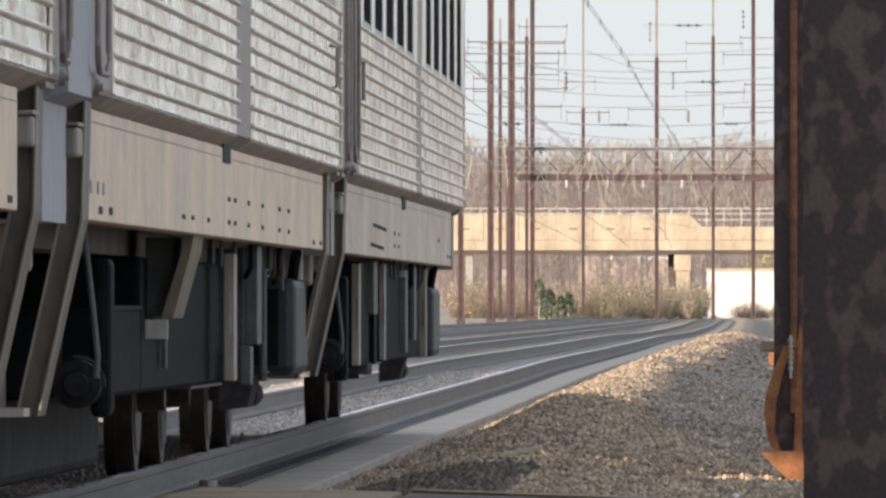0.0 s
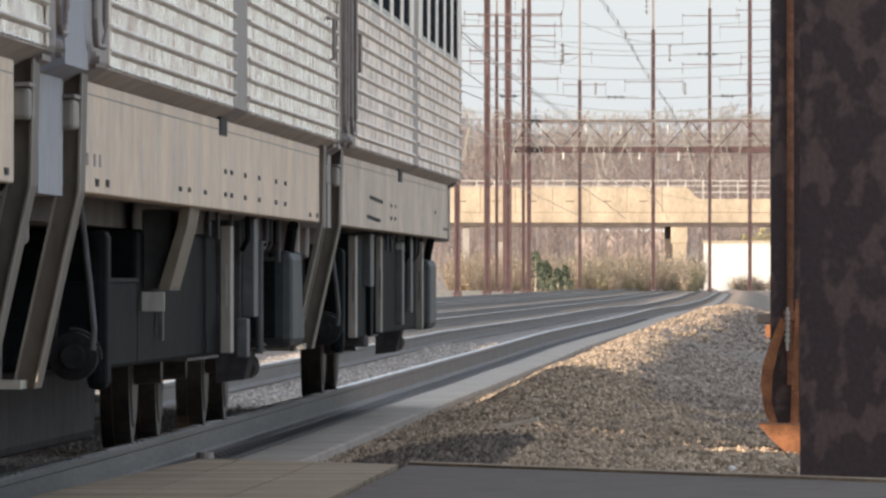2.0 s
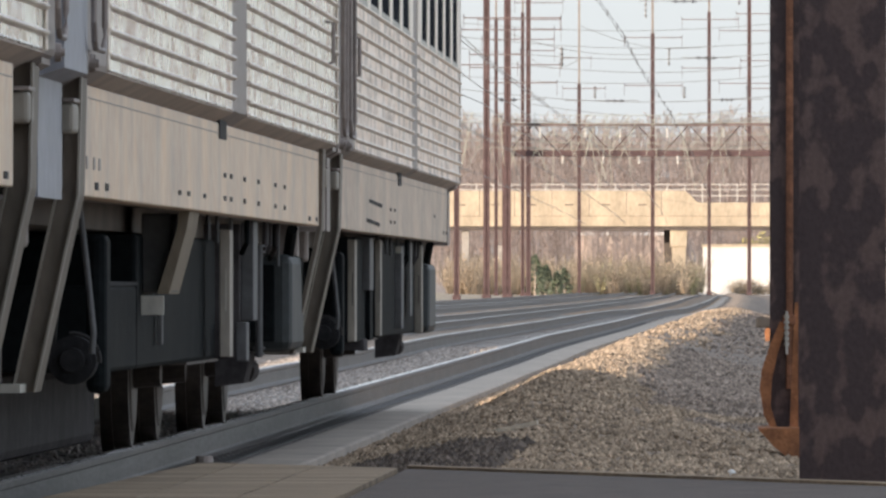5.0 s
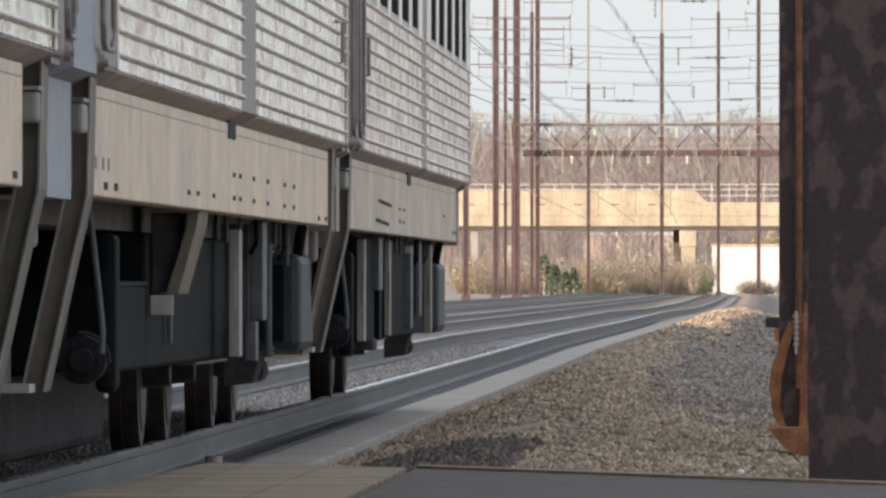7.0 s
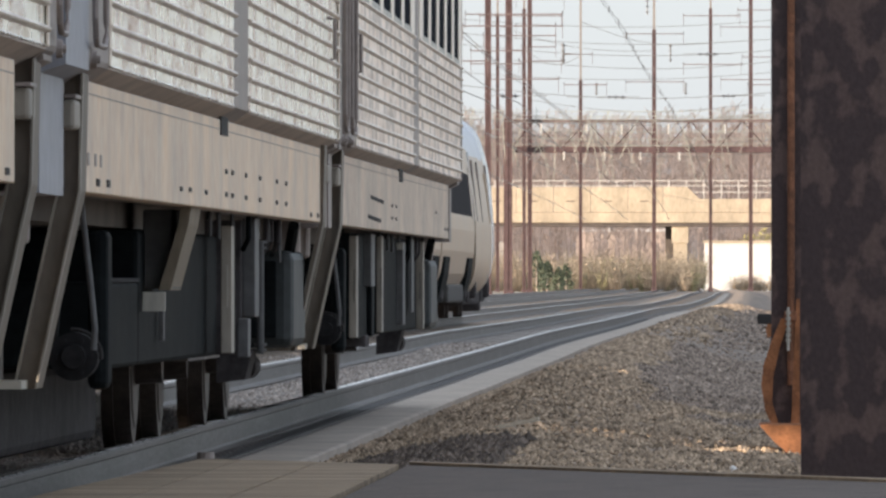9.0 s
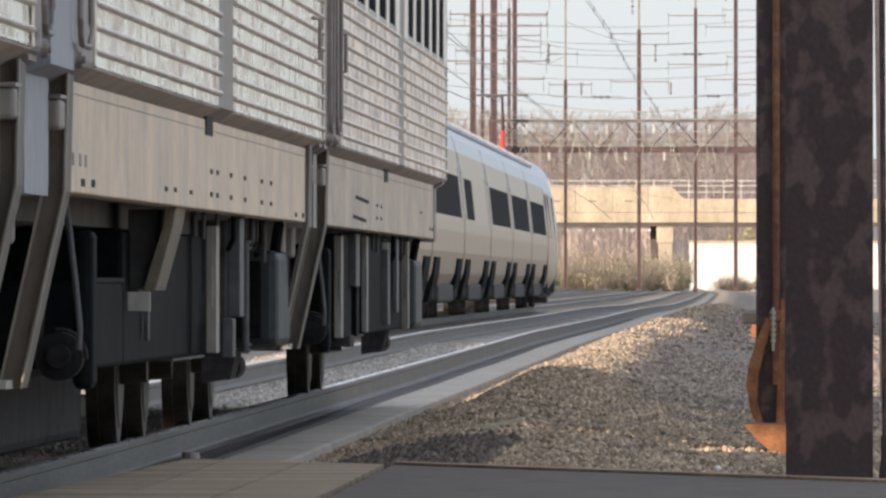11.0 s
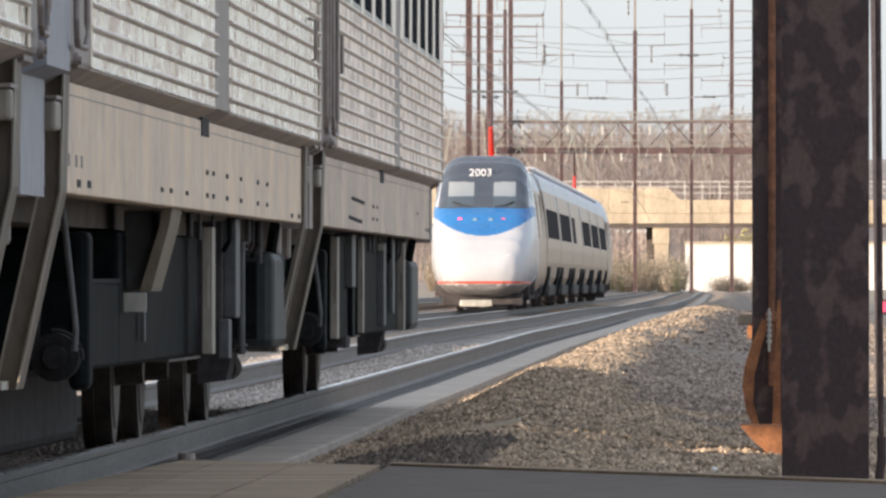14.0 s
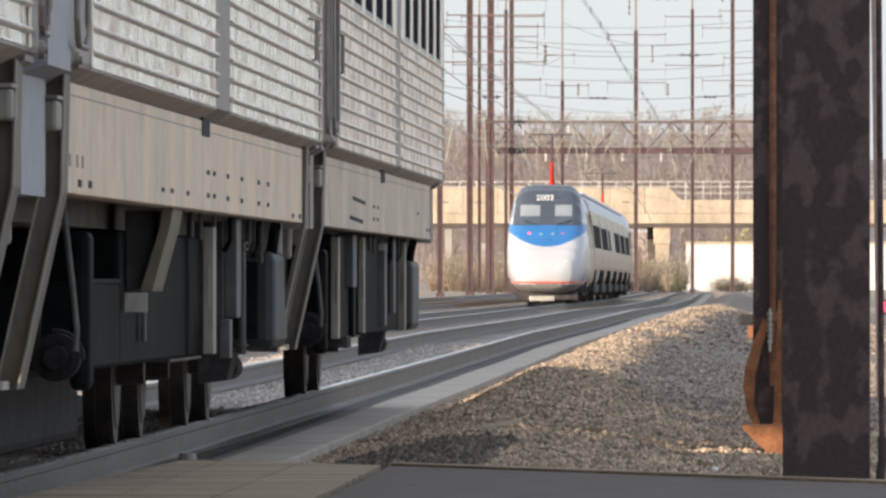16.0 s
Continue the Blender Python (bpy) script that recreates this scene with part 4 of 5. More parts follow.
def power_car(number):
    c = empty("power_car", 0, 0, 0, "streamlined silver high-speed power car with white and blue nose", "train power car", "express train cars")
    ys = [0.0, 0.03, 0.07, 0.12, 0.18, 0.25, 0.33] + [0.4 + 0.035 * k for k in range(150)] + [5.8, 6.2, 7, 9, 12, 15, 18, 20.9]
    n = 300
    rings = [section(y, n) for y in ys]
    groups = {}
    for a, b in zip(rings, rings[1:]):
        for i in range(n):
            q = (a[i], b[i], b[(i + 1) % n], a[(i + 1) % n])
            m = [sum(p[k] for p in q) / 4 for k in range(3)]
            groups.setdefault(skin(*m), []).append(q)
    for k in (0, -1):
        ring = rings[k]
        mid = (0, ring[0][1], 1.1 if k == 0 else 2.2)
        for i in range(n):
            groups.setdefault("nose" if k == 0 else "body_side", []).append((ring[i], ring[(i + 1) % n], mid))
    for name, quads in groups.items():
        index, verts, faces = {}, [], []
        for q in quads:
            f = []
            for p in q:
                key = (round(p[0], 4), round(p[1], 4), round(p[2], 4))
                if key not in index:
                    index[key] = len(verts)
                    verts.append(p)
                if index[key] not in f:
                    f.append(index[key])
            if len(f) > 2:
                faces.append(f)
        o = from_arrays(name.replace("_left", "").replace("_right", ""), verts, faces, SKIN[name])
        o.parent = c
        for p in o.data.polygons:
            p.use_smooth = True
    b = BM()
    ribbon = []
    for y in [2.6, 2.2, 1.8, 1.4, 1.1, 0.8, 0.6, 0.45, 0.33, 0.25, 0.18, 0.14, 0.10, 0.06, 0.03]:
        lowest = [p for p in section(y, 600) if p[0] > 0 and p[2] < 1.2]
        x = min(lowest, key=lambda p: abs(p[2] - 0.82))[0]
        ribbon.append((x + 0.012, y - 0.012))
    ribbon += [(0.62, -0.02), (0.4, -0.03)]
    ribbon += [(-x, y) for x, y in ribbon[::-1]]
    lo = [b.verts.new((x, y, 0.785)) for x, y in ribbon]
    hi = [b.verts.new((x, y, 0.85)) for x, y in ribbon]
    for i in range(len(ribbon) - 1):
        b.faces.new((lo[i], lo[i + 1], hi[i + 1], hi[i]))
    part("red_stripe", b, NOSE_RED, c)
    for x, m in ((-0.68, LAMP_RED), (-0.23, LAMP_DIM), (0.23, LAMP_DIM), (0.60, LAMP_WEAK)):
        yy = 1.23 if abs(x) < 0.5 else 1.28
        part("tail_lamp", rod(BM(), (x, yy - 0.10, 2.66), (x, yy + 0.2, 2.66), 0.075 if m is not LAMP_RED else 0.085, 0.075, 16), m, c)
    for s in (-1, 1):
        b = BM()
        bent(b, [(s * 0.35, 1.64, 3.07), (s * 0.62, 1.72, 3.12), (s * 0.9, 1.95, 3.22)], 0.018, 6)
        part("wiper", b, MARK, c)
        part("cab_door", flank(s, 7.2, 8.0, 2.15, 3.3, 0.02), SILVER, c)
        for yy in (6.4, 14.5, 19.2):
            part("panel_joint", flank(s, yy, yy + 0.12, 2.15, 3.5, 0.02), STEEL_DARK, c)
    part("coupler_plate", block(BM(), -0.66, 0.30, 0.10, 0.4, 0.10, 0.30, 0.03), WHITE_DIRTY, c, "pale coupler cover plate")
    part("obstacle_deflector", block(BM(), -1.2, 1.2, 0.9, 1.2, 0.12, 0.5, 0.05), UNDER2, c)
    if number:
        t = bpy.data.curves.new("fleet_number", "FONT")
        t.body, t.size, t.align_x, t.extrude = "2003", 0.35, "CENTER", 0.01
        o = new("fleet_number", t)
        bpy.context.view_layer.update()
        me = bpy.data.meshes.new_from_object(o)
        bpy.data.objects.remove(o)
        me.materials.append(NUMBER)
        o = new("fleet_number", me)
        o.parent = c
        o.matrix_basis = pose(-0.11, 3.06, 4.0, 58, 0, 0)
    for y in (4.3, 16.5):
        bogie(c, y)
    part("underframe", block(BM(), -1.3, 1.3, 6.2, 20.6, 0.3, 0.9, 0.05), UNDER2, c)
    pantograph(c, 13.0, True)
    return c


CAR_SIDE = [(1.37, 0.72), (1.49, 0.98), (1.568, 1.45), (1.585, 1.9), (1.575, 2.15), (1.47, 3.15), (1.38, 3.70)]


def flank(s, y0, y1, z0, z1, proud):
    """A flat piece lying on the inward-leaning upper side of a car."""
    at = lambda z: 1.575 - 0.105 * (z - 2.15)
    return prism(BM(), [(s * (at(z0) - 0.03), z0), (s * (at(z0) + proud), z0), (s * (at(z1) + proud), z1), (s * (at(z1) - 0.03), z1)], y0, y1)


def rail_car(kind):
    c = empty("express_coach", 0, 0, 0, "silver high-speed passenger coach with dark window band", "train coach", "express train cars")
    right = CAR_SIDE
    left = [(-x, z) for x, z in CAR_SIDE[::-1]]
    part("body_side", prism(BM(), right + left, 0.35, 26.19), SILVER, c)
    part("roof", prism(BM(), [(1.38, 3.70), (1.29, 4.02), (1.08, 4.26), (0.7, 4.38), (0, 4.42), (-0.7, 4.38), (-1.08, 4.26), (-1.29, 4.02), (-1.38, 3.70)], 0.35, 26.19), ROOF_PALE, c, "pale grey roof")
    for k in range(6):
        part("roof_box", block(BM(), -0.7, 0.7, 2.5 + 4.0 * k, 4.9 + 4.0 * k, 4.36, 4.49, 0.04), ROOF_PALE, c)
    for x in (-0.98, 0.98):
        part("roof_conduit", rod(BM(), (x, 0.6, 4.36), (x, 25.9, 4.36), 0.05, 0.05, 8), STEEL_DARK, c, "grey roof conduit")
    for k in range(9):
        part("roof_clamp", block(BM(), 0.86, 1.12, 1.6 + 2.85 * k, 2.1 + 2.85 * k, 4.30, 4.45, 0.02), ROOF_PALE, c)
    spans = {"full": [(2.6, 24.2)], "cafe": [(3.0, 10.2)]}[kind]
    for s in (-1, 1):
        for a, z in spans:
            y = a
            while y + 2.3 < z + 0.3:
                part("window", flank(s, y, y + 2.0, 2.22, 3.14, 0.008), EXPRESS_GLASS, c, "smoky tinted window")
                part("window_band", flank(s, y + 1.99, y + 2.41, 2.23, 3.13, 0.005), EXPRESS_GLASS, c)
                y += 2.4
        for y in (1.2, 24.6):
            part("door", flank(s, y, y + 1.0, 2.15, 3.3, 0.006), SILVER, c)
            part("door_joint", flank(s, y - 0.12, y - 0.02, 2.15, 3.3, 0.004), STEEL_DARK, c)
        for y in (0.36, 26.0):
            part("end_seam", flank(s, y, y + 0.18, 2.15, 3.65, 0.006), ROOF_PALE, c)
        part("skirt", block(BM(), s * 1.25, s * 1.5, 7.3, 19.3, 0.38, 0.76, 0.05), SPRAY, c)
    part("underframe", block(BM(), -1.3, 1.3, 0.6, 25.9, 0.4, 0.95), UNDER2, c)
    part("gangway", block(BM(), -1.25, 1.25, 0.0, 0.36, 0.9, 3.9, 0.03), UNDER2, c)
    part("gangway", block(BM(), -1.25, 1.25, 26.18, 26.54, 0.9, 3.9, 0.03), UNDER2, c)
    for y in (3.9, 22.6):
        bogie(c, y)
        for s in (-1, 1):
            # dark blocks on the side stand in for the shaded bogie cutouts
            part("bogie_shade_block", prism(BM(), [(s * 1.2, 0.4), (s * 1.42, 0.4), (s * 1.55, 0.95), (s * 1.588, 1.32), (s * 1.3, 1.32)], y - 1.9, y + 1.9), UNDER, c)
    return c


rear_power = power_car(True)
full = rail_car("full")
cafe = rail_car("cafe")
train = [(rear_power, 0.0, False)]
offset = 21.2
for k in range(6):
    car = cafe if k == 2 else full if k == 0 else copy_thing(full, pose(0, 0, 0))
    train.append((car, offset, False))
    offset += 26.54
front_power = copy_thing(rear_power, pose(0, 0, 0))
train.append((front_power, offset + 21.2, True))
for o in front_power.children:
    if o.name.startswith("fleet_number"):
        bpy.data.objects.remove(o)


# ---- catenary ----
def at_far(px, py, y):
    """Place at distance y for a sight line named by its offsets from the vanishing point."""
    return (px - 1347) * y / FOCAL, EYE[2] + (500 - py) * y / FOCAL


def insulator(bm, p, q, r, n):
    p, q = Vector(p), Vector(q)
    rod(bm, p, q, r * 0.35, r * 0.35, 6)
    for k in range(n):
        m = p.lerp(q, (k + 0.5) / n)
        d = (q - p).normalized() * r * 0.35
        rod(bm, m - d, m + d, r, r * 0.5, 8)
    return bm


def pole(px, y, width, top, arms, hang=(), sunlit_from=None):
    """A tall lattice-flat pole with crossarms (z as a picture row, ends as columns)."""
    x, _ = at_far(px, 500, y)
    w = width * y / FOCAL / 2
    h = top if sunlit_from is None else at_far(0, sunlit_from, y)[1]
    c = empty("catenary_pole", x, y, -0.4, "tall rust-brown steel catenary pole with crossarms", "catenary pole", "catenary poles")
    b = BM()
    block(b, -w, w, -w, -w + 0.04, 0, h)
    block(b, -w, w, w - 0.04, w, 0, h)
    block(b, -0.03, 0.03, -w, w, 0, h)
    block(b, -w * 1.5, w * 1.5, -w * 1.5, w * 1.5, 0, 0.5, 0.05)
    part("mast", b, POLE, c)
    # sunlight on the upper mast is painted as a paler, slimmer piece
    if sunlit_from is not None:
        part("upper_mast", block(BM(), -w * 0.6, w * 0.6, -w * 0.6, w * 0.6, h, top), POLE_SUNLIT, c, "upper mast with sunlight put into a paler colour")
    for py, a0, a1 in arms:
        z = at_far(0, py, y)[1] + 0.4
        x0, x1 = at_far(a0, 0, y)[0] - x, at_far(a1, 0, y)[0] - x
        part("crossarm", block(BM(), x0, x1, -0.12 - w, -0.02 - w, z - 0.045, z + 0.045, 0.01), ARM, c)
        for e in (x0, x1):
            part("drop_rod", rod(BM(), (e, -0.07 - w, z), (e, -0.07 - w, z - 1.1), 0.022, 0.022, 5), ARM, c)
            part("insulator", insulator(BM(), (e, -0.07 - w, z - 0.05), (e, -0.07 - w, z + 0.28), 0.09, 3), INSUL, c)
    for hx, y0, y1, white in hang:
        xx = at_far(hx, 0, y)[0] - x
        z0, z1 = at_far(0, y0, y)[1] + 0.4, at_far(0, y1, y)[1] + 0.4
        part("insulator_string", insulator(BM(), (xx, -w, z0), (xx, -w, z1), 0.2, 4), INSUL_W if white else INSUL, c)
    return c


masts = {}
masts[777] = pole(777, 900, 10, 34, [(110, 740, 830)])
masts[830] = pole(830, 960, 11, 34, [(27, 790, 962), (48, 785, 950), (92, 800, 905)])
masts[847] = pole(847, 1230, 6, 30, [(30, 815, 960)], sunlit_from=20)
masts[867] = pole(867, 1060, 12, 36, [(65, 822, 950), (115, 800, 890), (142, 835, 955)])
masts[894] = pole(894, 1230, 6, 30, [(0, 880, 965), (85, 890, 950)], sunlit_from=10)
masts[904] = pole(904, 1100, 8, 32, [(48, 880, 962), (110, 885, 960)], [(963, 78, 115, False)])
masts[994] = pole(994, 1340, 6, 36, [(98, 965, 1015), (152, 965, 1040)], [(964, 80, 112, False), (1022, 148, 170, False)], sunlit_from=137)
masts[1124] = pole(1124, 1340, 7, 40, [(62, 1074, 1176), (147, 1074, 1176)], [(1112, -10, 28, False), (1153, 80, 112, False), (1180, 148, 170, False)], sunlit_from=48)
masts[1224] = pole(1224, 1340, 6, 40, [(30, 1176, 1276), (116, 1176, 1278)], [(1277, -30, 5, False)], sunlit_from=10)
masts[1295] = pole(1295, 1340, 7, 40, [(50, 1242, 1350), (143, 1242, 1350), (103, 1280, 1400), (20, 1272, 1400), (152, 1290, 1400)])


def tension_sets():
    """Strain insulators on short span wires held by the poles."""
    for a, b, py, mast in ((1157, 1203, -2, 1124), (1200, 1238, 98, 1224), (1040, 1074, 174, 994), (1243, 1268, 172, 1295), (852, 884, 172, 904)):
        c = masts[mast]
        y = c.location.y
        x0, z = at_far(a, py, y)
        x1, _ = at_far(b, py, y)
        x0, x1, z = x0 - c.location.x, x1 - c.location.x, z + 0.4
        part("strain_insulator", insulator(BM(), (x0, -0.4, z), (x1, -0.4, z), 0.24, 3), INSUL, c, "dark strain insulator")
        part("span_wire", rod(BM(), (min(x0, 0) - 1.5, -0.4, z + 0.03), (max(x1, 0) + 1.5, -0.4, z + 0.03), 0.035, 0.035, 5), WIRE, c)


tension_sets()


def gantry(y, rows, px0, px1):
    """Steel truss beam across the tracks."""
    x0, x1 = at_far(px0, 0, y)[0], at_far(px1, 0, y)[0]
    zt, zb = at_far(0, rows[0], y)[1], at_far(0, rows[1], y)[1]
    g = empty("catenary_gantry", 0, y, 0, "rust-brown steel truss gantry spanning the tracks", "gantry")
    part("top_chord", block(BM(), x0, x1, -0.2, 0.2, zt - 0.13, zt + 0.13, 0.02), ARM, g)
    part("bottom_chord", block(BM(), x0, x1, -0.25, 0.25, zb - 0.26, zb + 0.26, 0.02), POLE, g)
    n = 6
    for k in range(n):
        a, b = x0 + (x1 - x0) * k / n, x0 + (x1 - x0) * (k + 0.5) / n
        part("truss_member", rod(BM(), (a, 0, zb), (b, 0, zt), 0.05, 0.05, 6), POLE, g)
        part("truss_member", rod(BM(), (b, 0, zt), (x0 + (x1 - x0) * (k + 1) / n, 0, zb), 0.05, 0.05, 6), POLE, g)
    for k, px in enumerate((925, 965, 1005, 1037, 1067, 1100, 1150, 1169, 1250)):
        x = at_far(px, 0, y)[0]
        part("insulator", insulator(BM(), (x, -0.3, zb - 0.2 if k % 2 else zt - 0.3), (x, -0.3, zb - 0.9 if k % 2 else zt - 1.1), 0.14, 4), INSUL_W, g, "white glazed insulator")
    rnd = random.Random(5)
    for k in range(46):
        px = rnd.uniform(800, 1400)
        a, za = at_far(px, rnd.uniform(190, 230), y)
        c2, zc = at_far(px + rnd.uniform(-45, 45), rnd.uniform(265, 335), y)
        off = rnd.uniform(-0.9, -0.3)
        part("pull_off_wire", rod(BM(), (a, off, za), (c2, off, zc), rnd.uniform(0.014, 0.032), None, 5), WIRE_PALE, g)
    for row in (196, 203, 210, 229, 243, 255):
        a, za = at_far(770, row, y)
        c2, zc = at_far(1425, row + rnd.uniform(-3, 3), y)
        part("span_wire", bent(BM(), [(a + (c2 - a) * k / 10, -0.35, za + (zc - za) * k / 10 - 0.25 * math.sin(math.pi * k / 10)) for k in range(11)], 0.025, 5), WIRE_PALE, g)
    xr = at_far(1420, 0, y)[0]
    for xx in (x0 - 0.2, xr):
        part("leg", block(BM(), xx - 0.25, xx + 0.25, -0.25, 0.25, -0.45, zt + 0.2, 0.02), POLE, g)


gantry(1062, (216, 267), 867, 1418)


def wires():
    rnd = random.Random(11)
    k = 0
    for cx in TRACKS:
        first = cx == TRACKS[0]
        tone, r = (WIRE_DARK, 0.007) if first else (WIRE, 0.012)
        ys = [240 + 20 * i for i in range(54)]
        for z0, sag in ((7.16, 0.0), (7.30, 0.06)):
            w = empty("overhead_wire", 0, 0, 0, "thin overhead wire along the track", "overhead wire", "overhead wires")
            pts = [(cx + stray(y) + 0.04 * math.sin(y * 0.045), y, z0 - sag * math.sin(math.pi * ((y % 80) / 80.0))) for y in ys]
            part("strand", bent(BM(), pts, r, 5), tone, w)
            if sag:
                for y in range(260, 1300, 16 if first else 26):
                    x = cx + stray(y) + 0.04 * math.sin(y * 0.045)
                    part("dropper", rod(BM(), (x, y, 7.13), (x, y, 7.34 - sag * math.sin(math.pi * ((y % 80) / 80.0))), 0.012 if first else 0.010, None, 5), tone, w)
    for x, z in ((-21.5, 15.5), (-18.5, 12.2)):
        w = empty("feeder_cable", 0, 0, 0, "high feeder cable strung between poles", "cable", "feeder cables")
        pts = [(x, y, z - 0.4 * math.sin(math.pi * (((y - 300) % 240) / 240.0))) for y in [660 + 40 * i for i in range(22)]]
        part("strand", bent(BM(), pts, 0.03, 5), WIRE, w)
    # slack cross spans
    for y, px0, px1, py0, py1 in ((1062, 867, 1420, 236, 238), (1062, 867, 1420, 250, 262), (1050, 700, 1420, 205, 190), (1340, 904, 1295, 205, 207), (1230, 780, 1400, 197, 199), (1340, 830, 1124, 40, 92), (1340, 994, 1224, 40, 78), (1340, 904, 994, 96, 100), (1230, 760, 1420, 78, 84), (1340, 760, 1420, 34, 30), (1230, 760, 1420, 58, 64), (1340, 760, 1420, 128, 122), (1100, 760, 1420, 150, 158), (1340, 900, 1300, 178, 186), (1230, 870, 1420, 108, 100)):
        xa, za = at_far(px0, py0, y)
        xb, zb = at_far(px1, py1, y)
        w = empty("span_wire", 0, y, 0, "slack span wire across the tracks", "cable", "span wires")
        pts = [(xa + (xb - xa) * k / 12, 0, za + (zb - za) * k / 12 - 1.1 * math.sin(math.pi * k / 12)) for k in range(13)]
        b = BM()
        bent(b, pts, 0.03, 5)
        part("strand", b, WIRE, w)


wires()


# ---- overpass ----
def overpass():
    y = 1500
    o = empty("overpass", 0, y, 0, "tan concrete road overpass with railing across the tracks", "bridge")
    X = lambda px: at_far(px, 0, y)[0]
    Z = lambda py: at_far(0, py, y)[1]
    part("girder", block(BM(), -70, 60, 0, 10, Z(396), Z(378), 0.05), BRIDGE, o, "tan concrete fascia girder")
    part("soffit", block(BM(), -70, 60, 0.3, 9.7, Z(396) - 0.45, Z(396) - 0.005), BRIDGE_DARK, o)
    b = BM()
    edges = [X(px) for px in (560, 640, 700, 760, 818, 880, 946, 1012, 1078, 1140)]
    for a, c in zip(edges, edges[1:]):
        part("parapet_panel", block(BM(), a + 0.03, c - 0.03, -0.08, 0.35, Z(377.5), Z(333), 0.03), BRIDGE, o)
        part("drain_slot", block(BM(), (a + c) / 2 - 0.7, (a + c) / 2 + 0.3, -0.10, -0.06, Z(359), Z(357)), BRIDGE_DARK, o)
    prism(b, [(X(1140) + 0.03, Z(377.5)), (X(1215), Z(377.5)), (X(1215), Z(354)), (X(1204), Z(354)), (X(1190), Z(340)), (X(1182), Z(333)), (X(1140) + 0.03, Z(333))], -0.08, 0.35)
    part("parapet_end", b, BRIDGE, o)
    part("low_parapet", block(BM(), X(1215) + 0.02, 60, -0.08, 0.35, Z(377.5), Z(354), 0.03), BRIDGE, o)
    for z in (322, 331, 342):
        part("rail_bar", block(BM(), -70, 60, 0.1, 0.18, Z(z) - 0.05, Z(z) + 0.05), RAILING, o)
    for k in range(60):
        x = -68 + 2.1 * k
        part("rail_post", block(BM(), x - 0.06, x + 0.06, 0.08, 0.2, Z(354), Z(321)), RAILING, o)
    part("pier", block(BM(), X(1158), X(1183), 0.8, 2.2, -0.45, Z(407), 0.05), BRIDGE, o)
    part("pier_cap", block(BM(), X(1155), X(1185), 0.6, 2.4, Z(432), Z(400), 0.05), BRIDGE, o)
    part("pier", block(BM(), X(1143), X(1158), 6.5, 8.6, -0.45, Z(400), 0.05), BRIDGE_DARK, o)
    part("pier", block(BM(), X(845), X(862), 1.0, 2.2, -0.45, Z(430), 0.05), CONCRETE, o)
    part("pier", block(BM(), X(786), X(799), 1.0, 2.2, -0.45, Z(402), 0.05), CONCRETE, o)
    part("abutment", block(BM(), -70, X(690), 1.0, 6, -0.45, Z(399), 0.05), BRIDGE, o)


overpass()


def wall_building():
    y = 1600
    c = empty("low_building", 0, y, 0, "low white painted building beyond the bridge", "building")
    x0, z1 = at_far(1213, 432, y)
    part("wall", block(BM(), x0, 30, 0, 18, -0.5, z1, 0.05), WHITE_WALL, c)
    part("roof", block(BM(), x0 - 0.2, 30.2, -0.2, 18.2, z1, z1 + 0.3), BRIDGE, c)
    c = empty("low_building", 0, 1700, 0, "long pale low building behind the trees", "building")
    x0, z1 = at_far(985, 412, 1700)
    x1, _ = at_far(1150, 412, 1700)
    part("wall", block(BM(), x0, x1, 0, 14, -0.5, z1, 0.05), TAN_WALL, c)
    part("roof", block(BM(), x0 - 0.3, x1 + 0.3, -0.3, 14.3, z1, z1 + 0.4), WHITE_WALL, c)


wall_building()


# ---- plants ----
class Twigs:
    """Collects thin three-sided sticks and small leaf faces."""

    def __init__(self):
        self.v, self.f = [], []

    def stick(self, p, q, r0, r1):
        i = len(self.v)
        for c, r in ((p, r0), (q, r1)):
            for k in range(3):
                a = 2.1 * k
                self.v.append((c[0] + r * math.cos(a), c[1] + r * math.sin(a), c[2]))
        self.f += [(i, i + 1, i + 4, i + 3), (i + 1, i + 2, i + 5, i + 4), (i + 2, i, i + 3, i + 5)]

    def leaf(self, c, s, rnd):
        i = len(self.v)
        for k in range(3):
            self.v.append((c[0] + rnd.uniform(-s, s), c[1] + rnd.uniform(-s, s), c[2] + rnd.uniform(-s, s)))
        self.f.append((i, i + 1, i + 2))


def bare_tree(t, x, y, z, h, rnd):
    lean = rnd.uniform(-0.06, 0.06)
    top = (x + lean * h, y, z + h)
    t.stick((x, y, z), top, h * 0.016, h * 0.003)
    for k in range(rnd.randint(9, 13)):
        u = rnd.uniform(0.3, 0.95)
        a = rnd.uniform(0, 6.28)
        ln = h * rnd.uniform(0.18, 0.38) * (1.1 - u * 0.6)
        p = (x + lean * h * u, y, z + h * u)
        q = (p[0] + math.cos(a) * ln * 0.7, p[1] + math.sin(a) * ln * 0.7, p[2] + ln * rnd.uniform(0.5, 0.9))
        t.stick(p, q, h * 0.006, h * 0.002)
        for j in range(4):
            w = rnd.uniform(0.3, 1.0)
            m = [p[i] + (q[i] - p[i]) * w for i in range(3)]
            l2 = ln * rnd.uniform(0.25, 0.5)
            a2 = a + rnd.uniform(-1.3, 1.3)
            t.stick(m, (m[0] + math.cos(a2) * l2 * 0.6, m[1] + math.sin(a2) * l2 * 0.6, m[2] + l2 * 0.8), h * 0.004, h * 0.002)


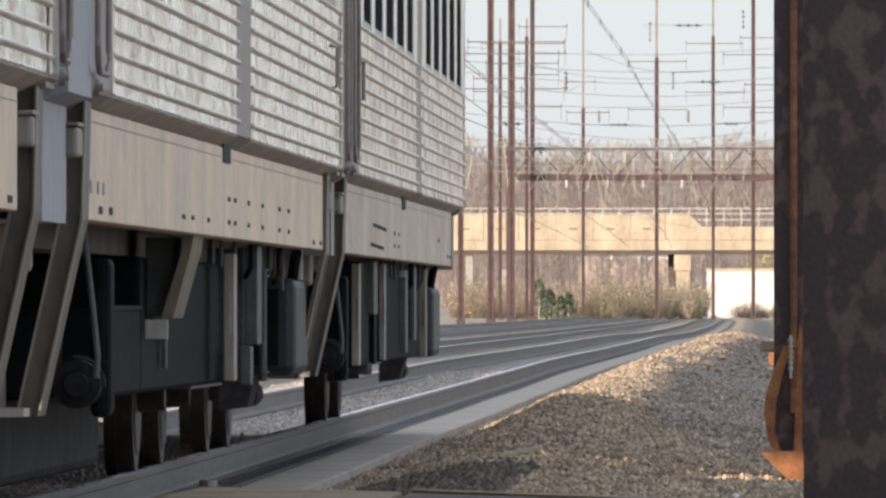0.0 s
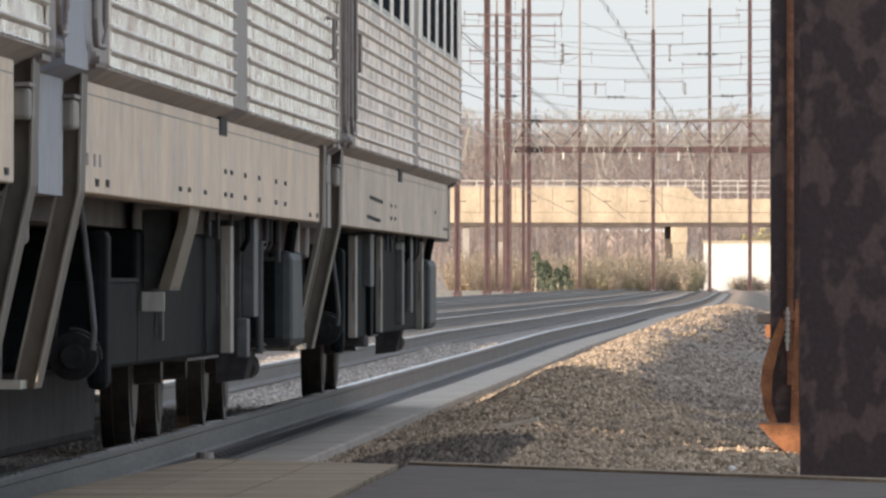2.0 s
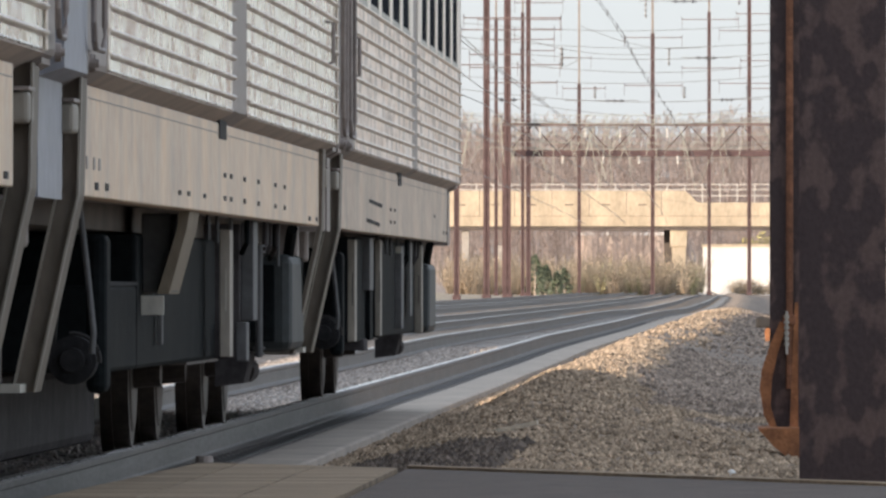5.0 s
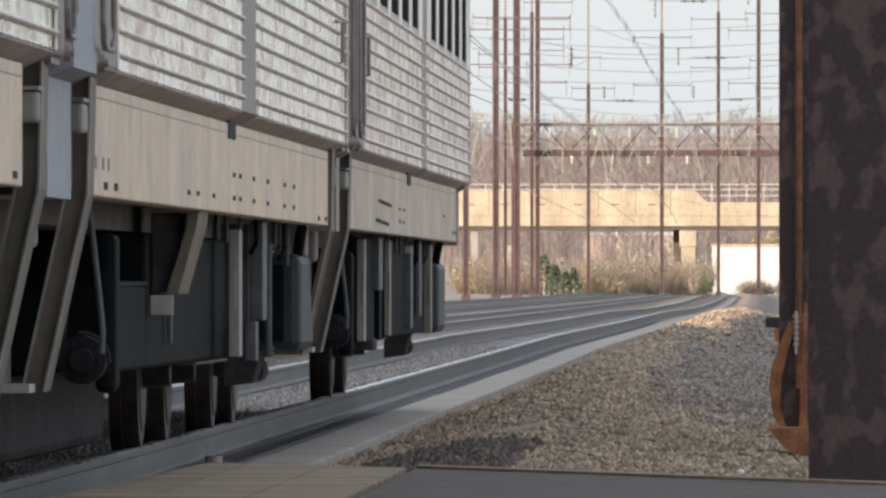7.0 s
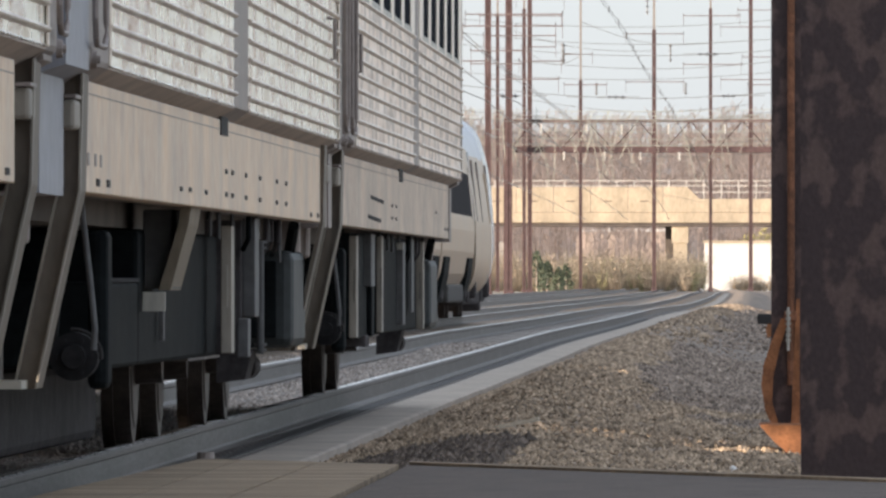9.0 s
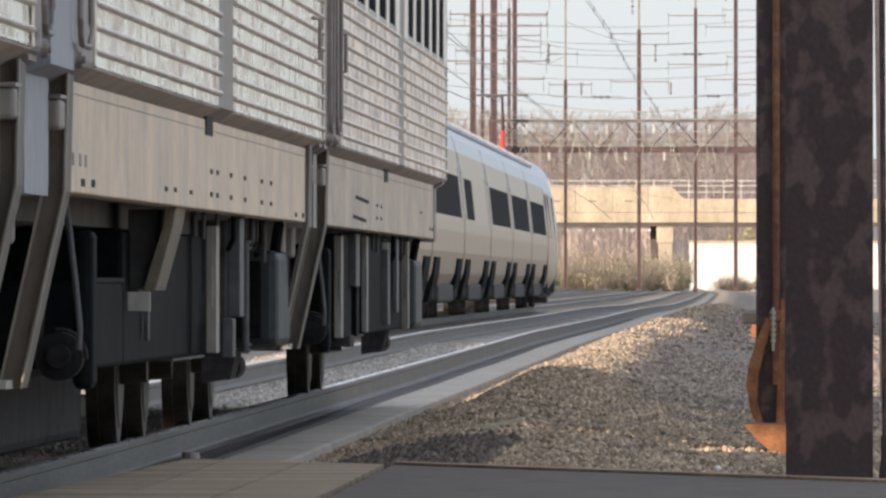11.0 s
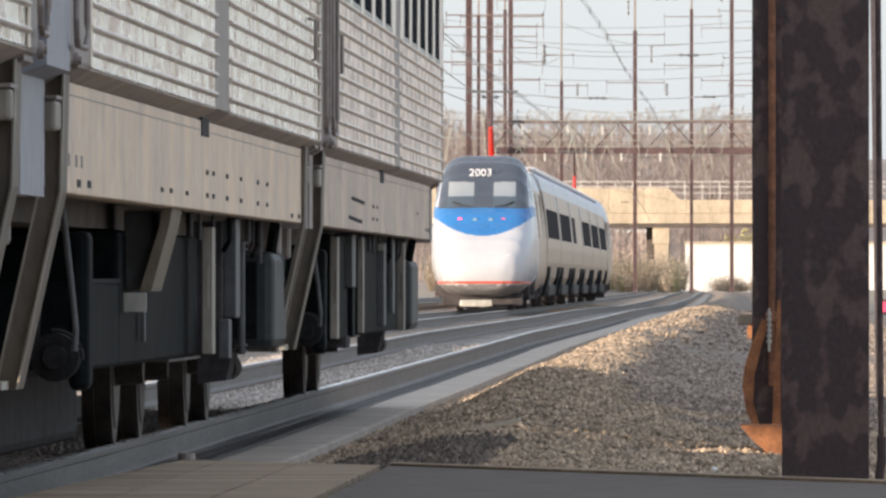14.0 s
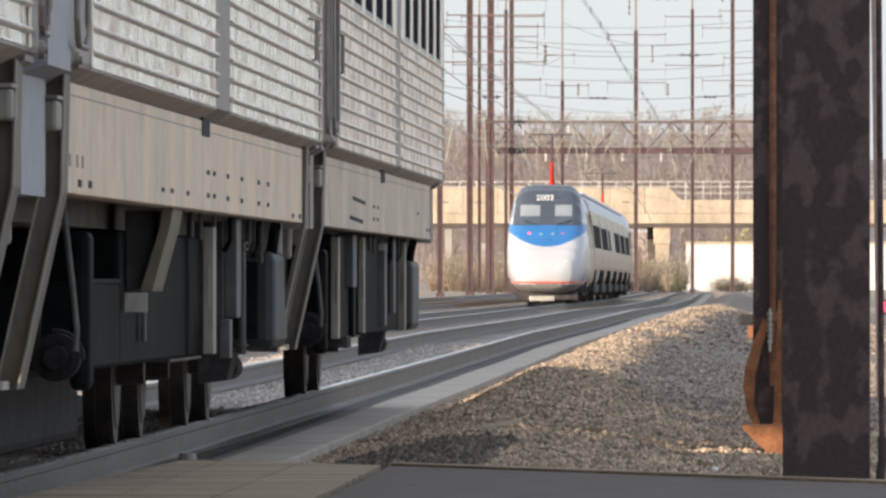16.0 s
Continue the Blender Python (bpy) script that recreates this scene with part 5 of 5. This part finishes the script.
def woods():
    rnd = random.Random(21)
    t = Twigs()
    for k in range(2400):
        y = rnd.uniform(1640, 2230)
        x = rnd.uniform(-64, 10) * y / 2000
        z = hill(x, y)
        bare_tree(t, x, y, z, rnd.uniform(6, 10.5), rnd)
    tagged(from_arrays("far_woods", t.v, t.f, BARK), "bare grey-brown winter woods on the hillside", "woods", kind="stuff")


woods()


def scrub():
    rnd = random.Random(8)
    for m, n, name, label, hi, px in ((BRUSH, 520, "dry_brush", "tan dry brush and weeds beyond the tracks", 5.2, (760, 1210)), (BRUSH_GREEN, 150, "green_scrub", "olive green scrub under the bridge", 4.2, (960, 1210))):
        t = Twigs()
        for k in range(n):
            y = rnd.uniform(1420, 1495) if rnd.random() < 0.6 else rnd.uniform(1515, 1590)
            x = at_far(rnd.uniform(*px), 0, y)[0]
            h = hi * rnd.uniform(0.35, 1.0)
            for j in range(22):
                a = rnd.uniform(0, 6.28)
                q = (x + math.cos(a) * h * rnd.uniform(0.1, 0.45), y + math.sin(a) * h * 0.3, -0.4 + h * rnd.uniform(0.5, 1.05))
                t.stick((x, y, -0.45), q, 0.03, 0.012)
                for i in range(4):
                    u = rnd.uniform(0.4, 1)
                    t.leaf((x + (q[0] - x) * u, y + (q[1] - y) * u, -0.4 + (q[2] + 0.4) * u), 0.16, rnd)
        tagged(from_arrays(name, t.v, t.f, m), label, "scrub", kind="stuff")
    t = Twigs()
    for k in range(70):
        y = rnd.uniform(1540, 1596)
        x = at_far(rnd.uniform(1262, 1400), 0, y)[0]
        h = rnd.uniform(0.8, 2.3)
        for j in range(18):
            a = rnd.uniform(0, 6.28)
            q = (x + math.cos(a) * h * 0.4, y + math.sin(a) * h * 0.3, -0.4 + h * rnd.uniform(0.4, 1.0))
            t.stick((x, y, -0.45), q, 0.03, 0.012)
            for i in range(4):
                u = rnd.uniform(0.4, 1)
                t.leaf((x + (q[0] - x) * u, y + (q[1] - y) * u, -0.4 + (q[2] + 0.4) * u), 0.16, rnd)
    tagged(from_arrays("roadside_scrub", t.v, t.f, BRUSH), "tan dry scrub beside the white building", "scrub", kind="stuff")
    for px, y, h in ((1292, 1630, 7.6), (1318, 1634, 8.2), (1345, 1630, 7.4)):
        x = at_far(px, 0, y)[0]
        c = empty("budding_tree", x, y, -0.45, "small tree with thin yellow-green spring leaves", "tree", "budding trees")
        part("trunk", rod(BM(), (0, 0, 0), (0.1, 0, h * 0.8), 0.12, 0.04, 7), BARK, c)
        t = Twigs()
        for k in range(300):
            u = rnd.random()
            r = h * 0.26 * math.sin(math.pi * (0.15 + 0.8 * u)) * rnd.uniform(0.3, 1.1)
            a = rnd.uniform(0, 6.28)
            p = (r * math.cos(a), r * math.sin(a), h * (0.4 + 0.6 * u))
            if k % 4 == 0:
                t.stick((0.08, 0, h * (0.3 + 0.4 * u)), p, 0.03, 0.01)
            t.leaf(p, 0.2, rnd)
        o = from_arrays("crown", t.v, t.f, BUDS)
        o.parent = c
    for px, y, h in ((916, 1400, 4.6), (935, 1410, 3.4), (955, 1405, 2.6), (968, 1415, 3.0), (925, 1420, 3.2), (1195, 1560, 3.6)):
        x = at_far(px, 0, y)[0]
        c = empty("evergreen_tree", x, y, -0.42, "dark green evergreen tree with ragged crown", "tree", "evergreens")
        part("trunk", rod(BM(), (0, 0, 0), (0, 0, h * 0.9), 0.11, 0.03, 7), BARK, c)
        t = Twigs()
        for k in range(420):
            u = rnd.random() ** 0.7
            r = h * 0.36 * (1 - u) ** 0.7 * rnd.uniform(0.5, 1.1) + 0.05
            a = rnd.uniform(0, 6.28)
            t.leaf((r * math.cos(a), r * math.sin(a), 0.25 + u * h * 0.95 - r * 0.2), 0.26, rnd)
        o = from_arrays("crown", t.v, t.f, CONIFER)
        o.parent = c


scrub()


# ---- motion ----
def motions():
    speed, here = 55.2, 395.5
    for car, off, turned in train:
        rows = []
        for t in range(17):
            y = here + speed * (t - 14.5) + off
            slope = -max(0.0, y - 400.0) / 120000.0
            rows.append((float(t), pose(TRACKS[1] + stray(y), y, 0, 0, 0, -math.degrees(math.atan(slope)) + (180 if turned else 0))))
        walk(car, rows)


motions()
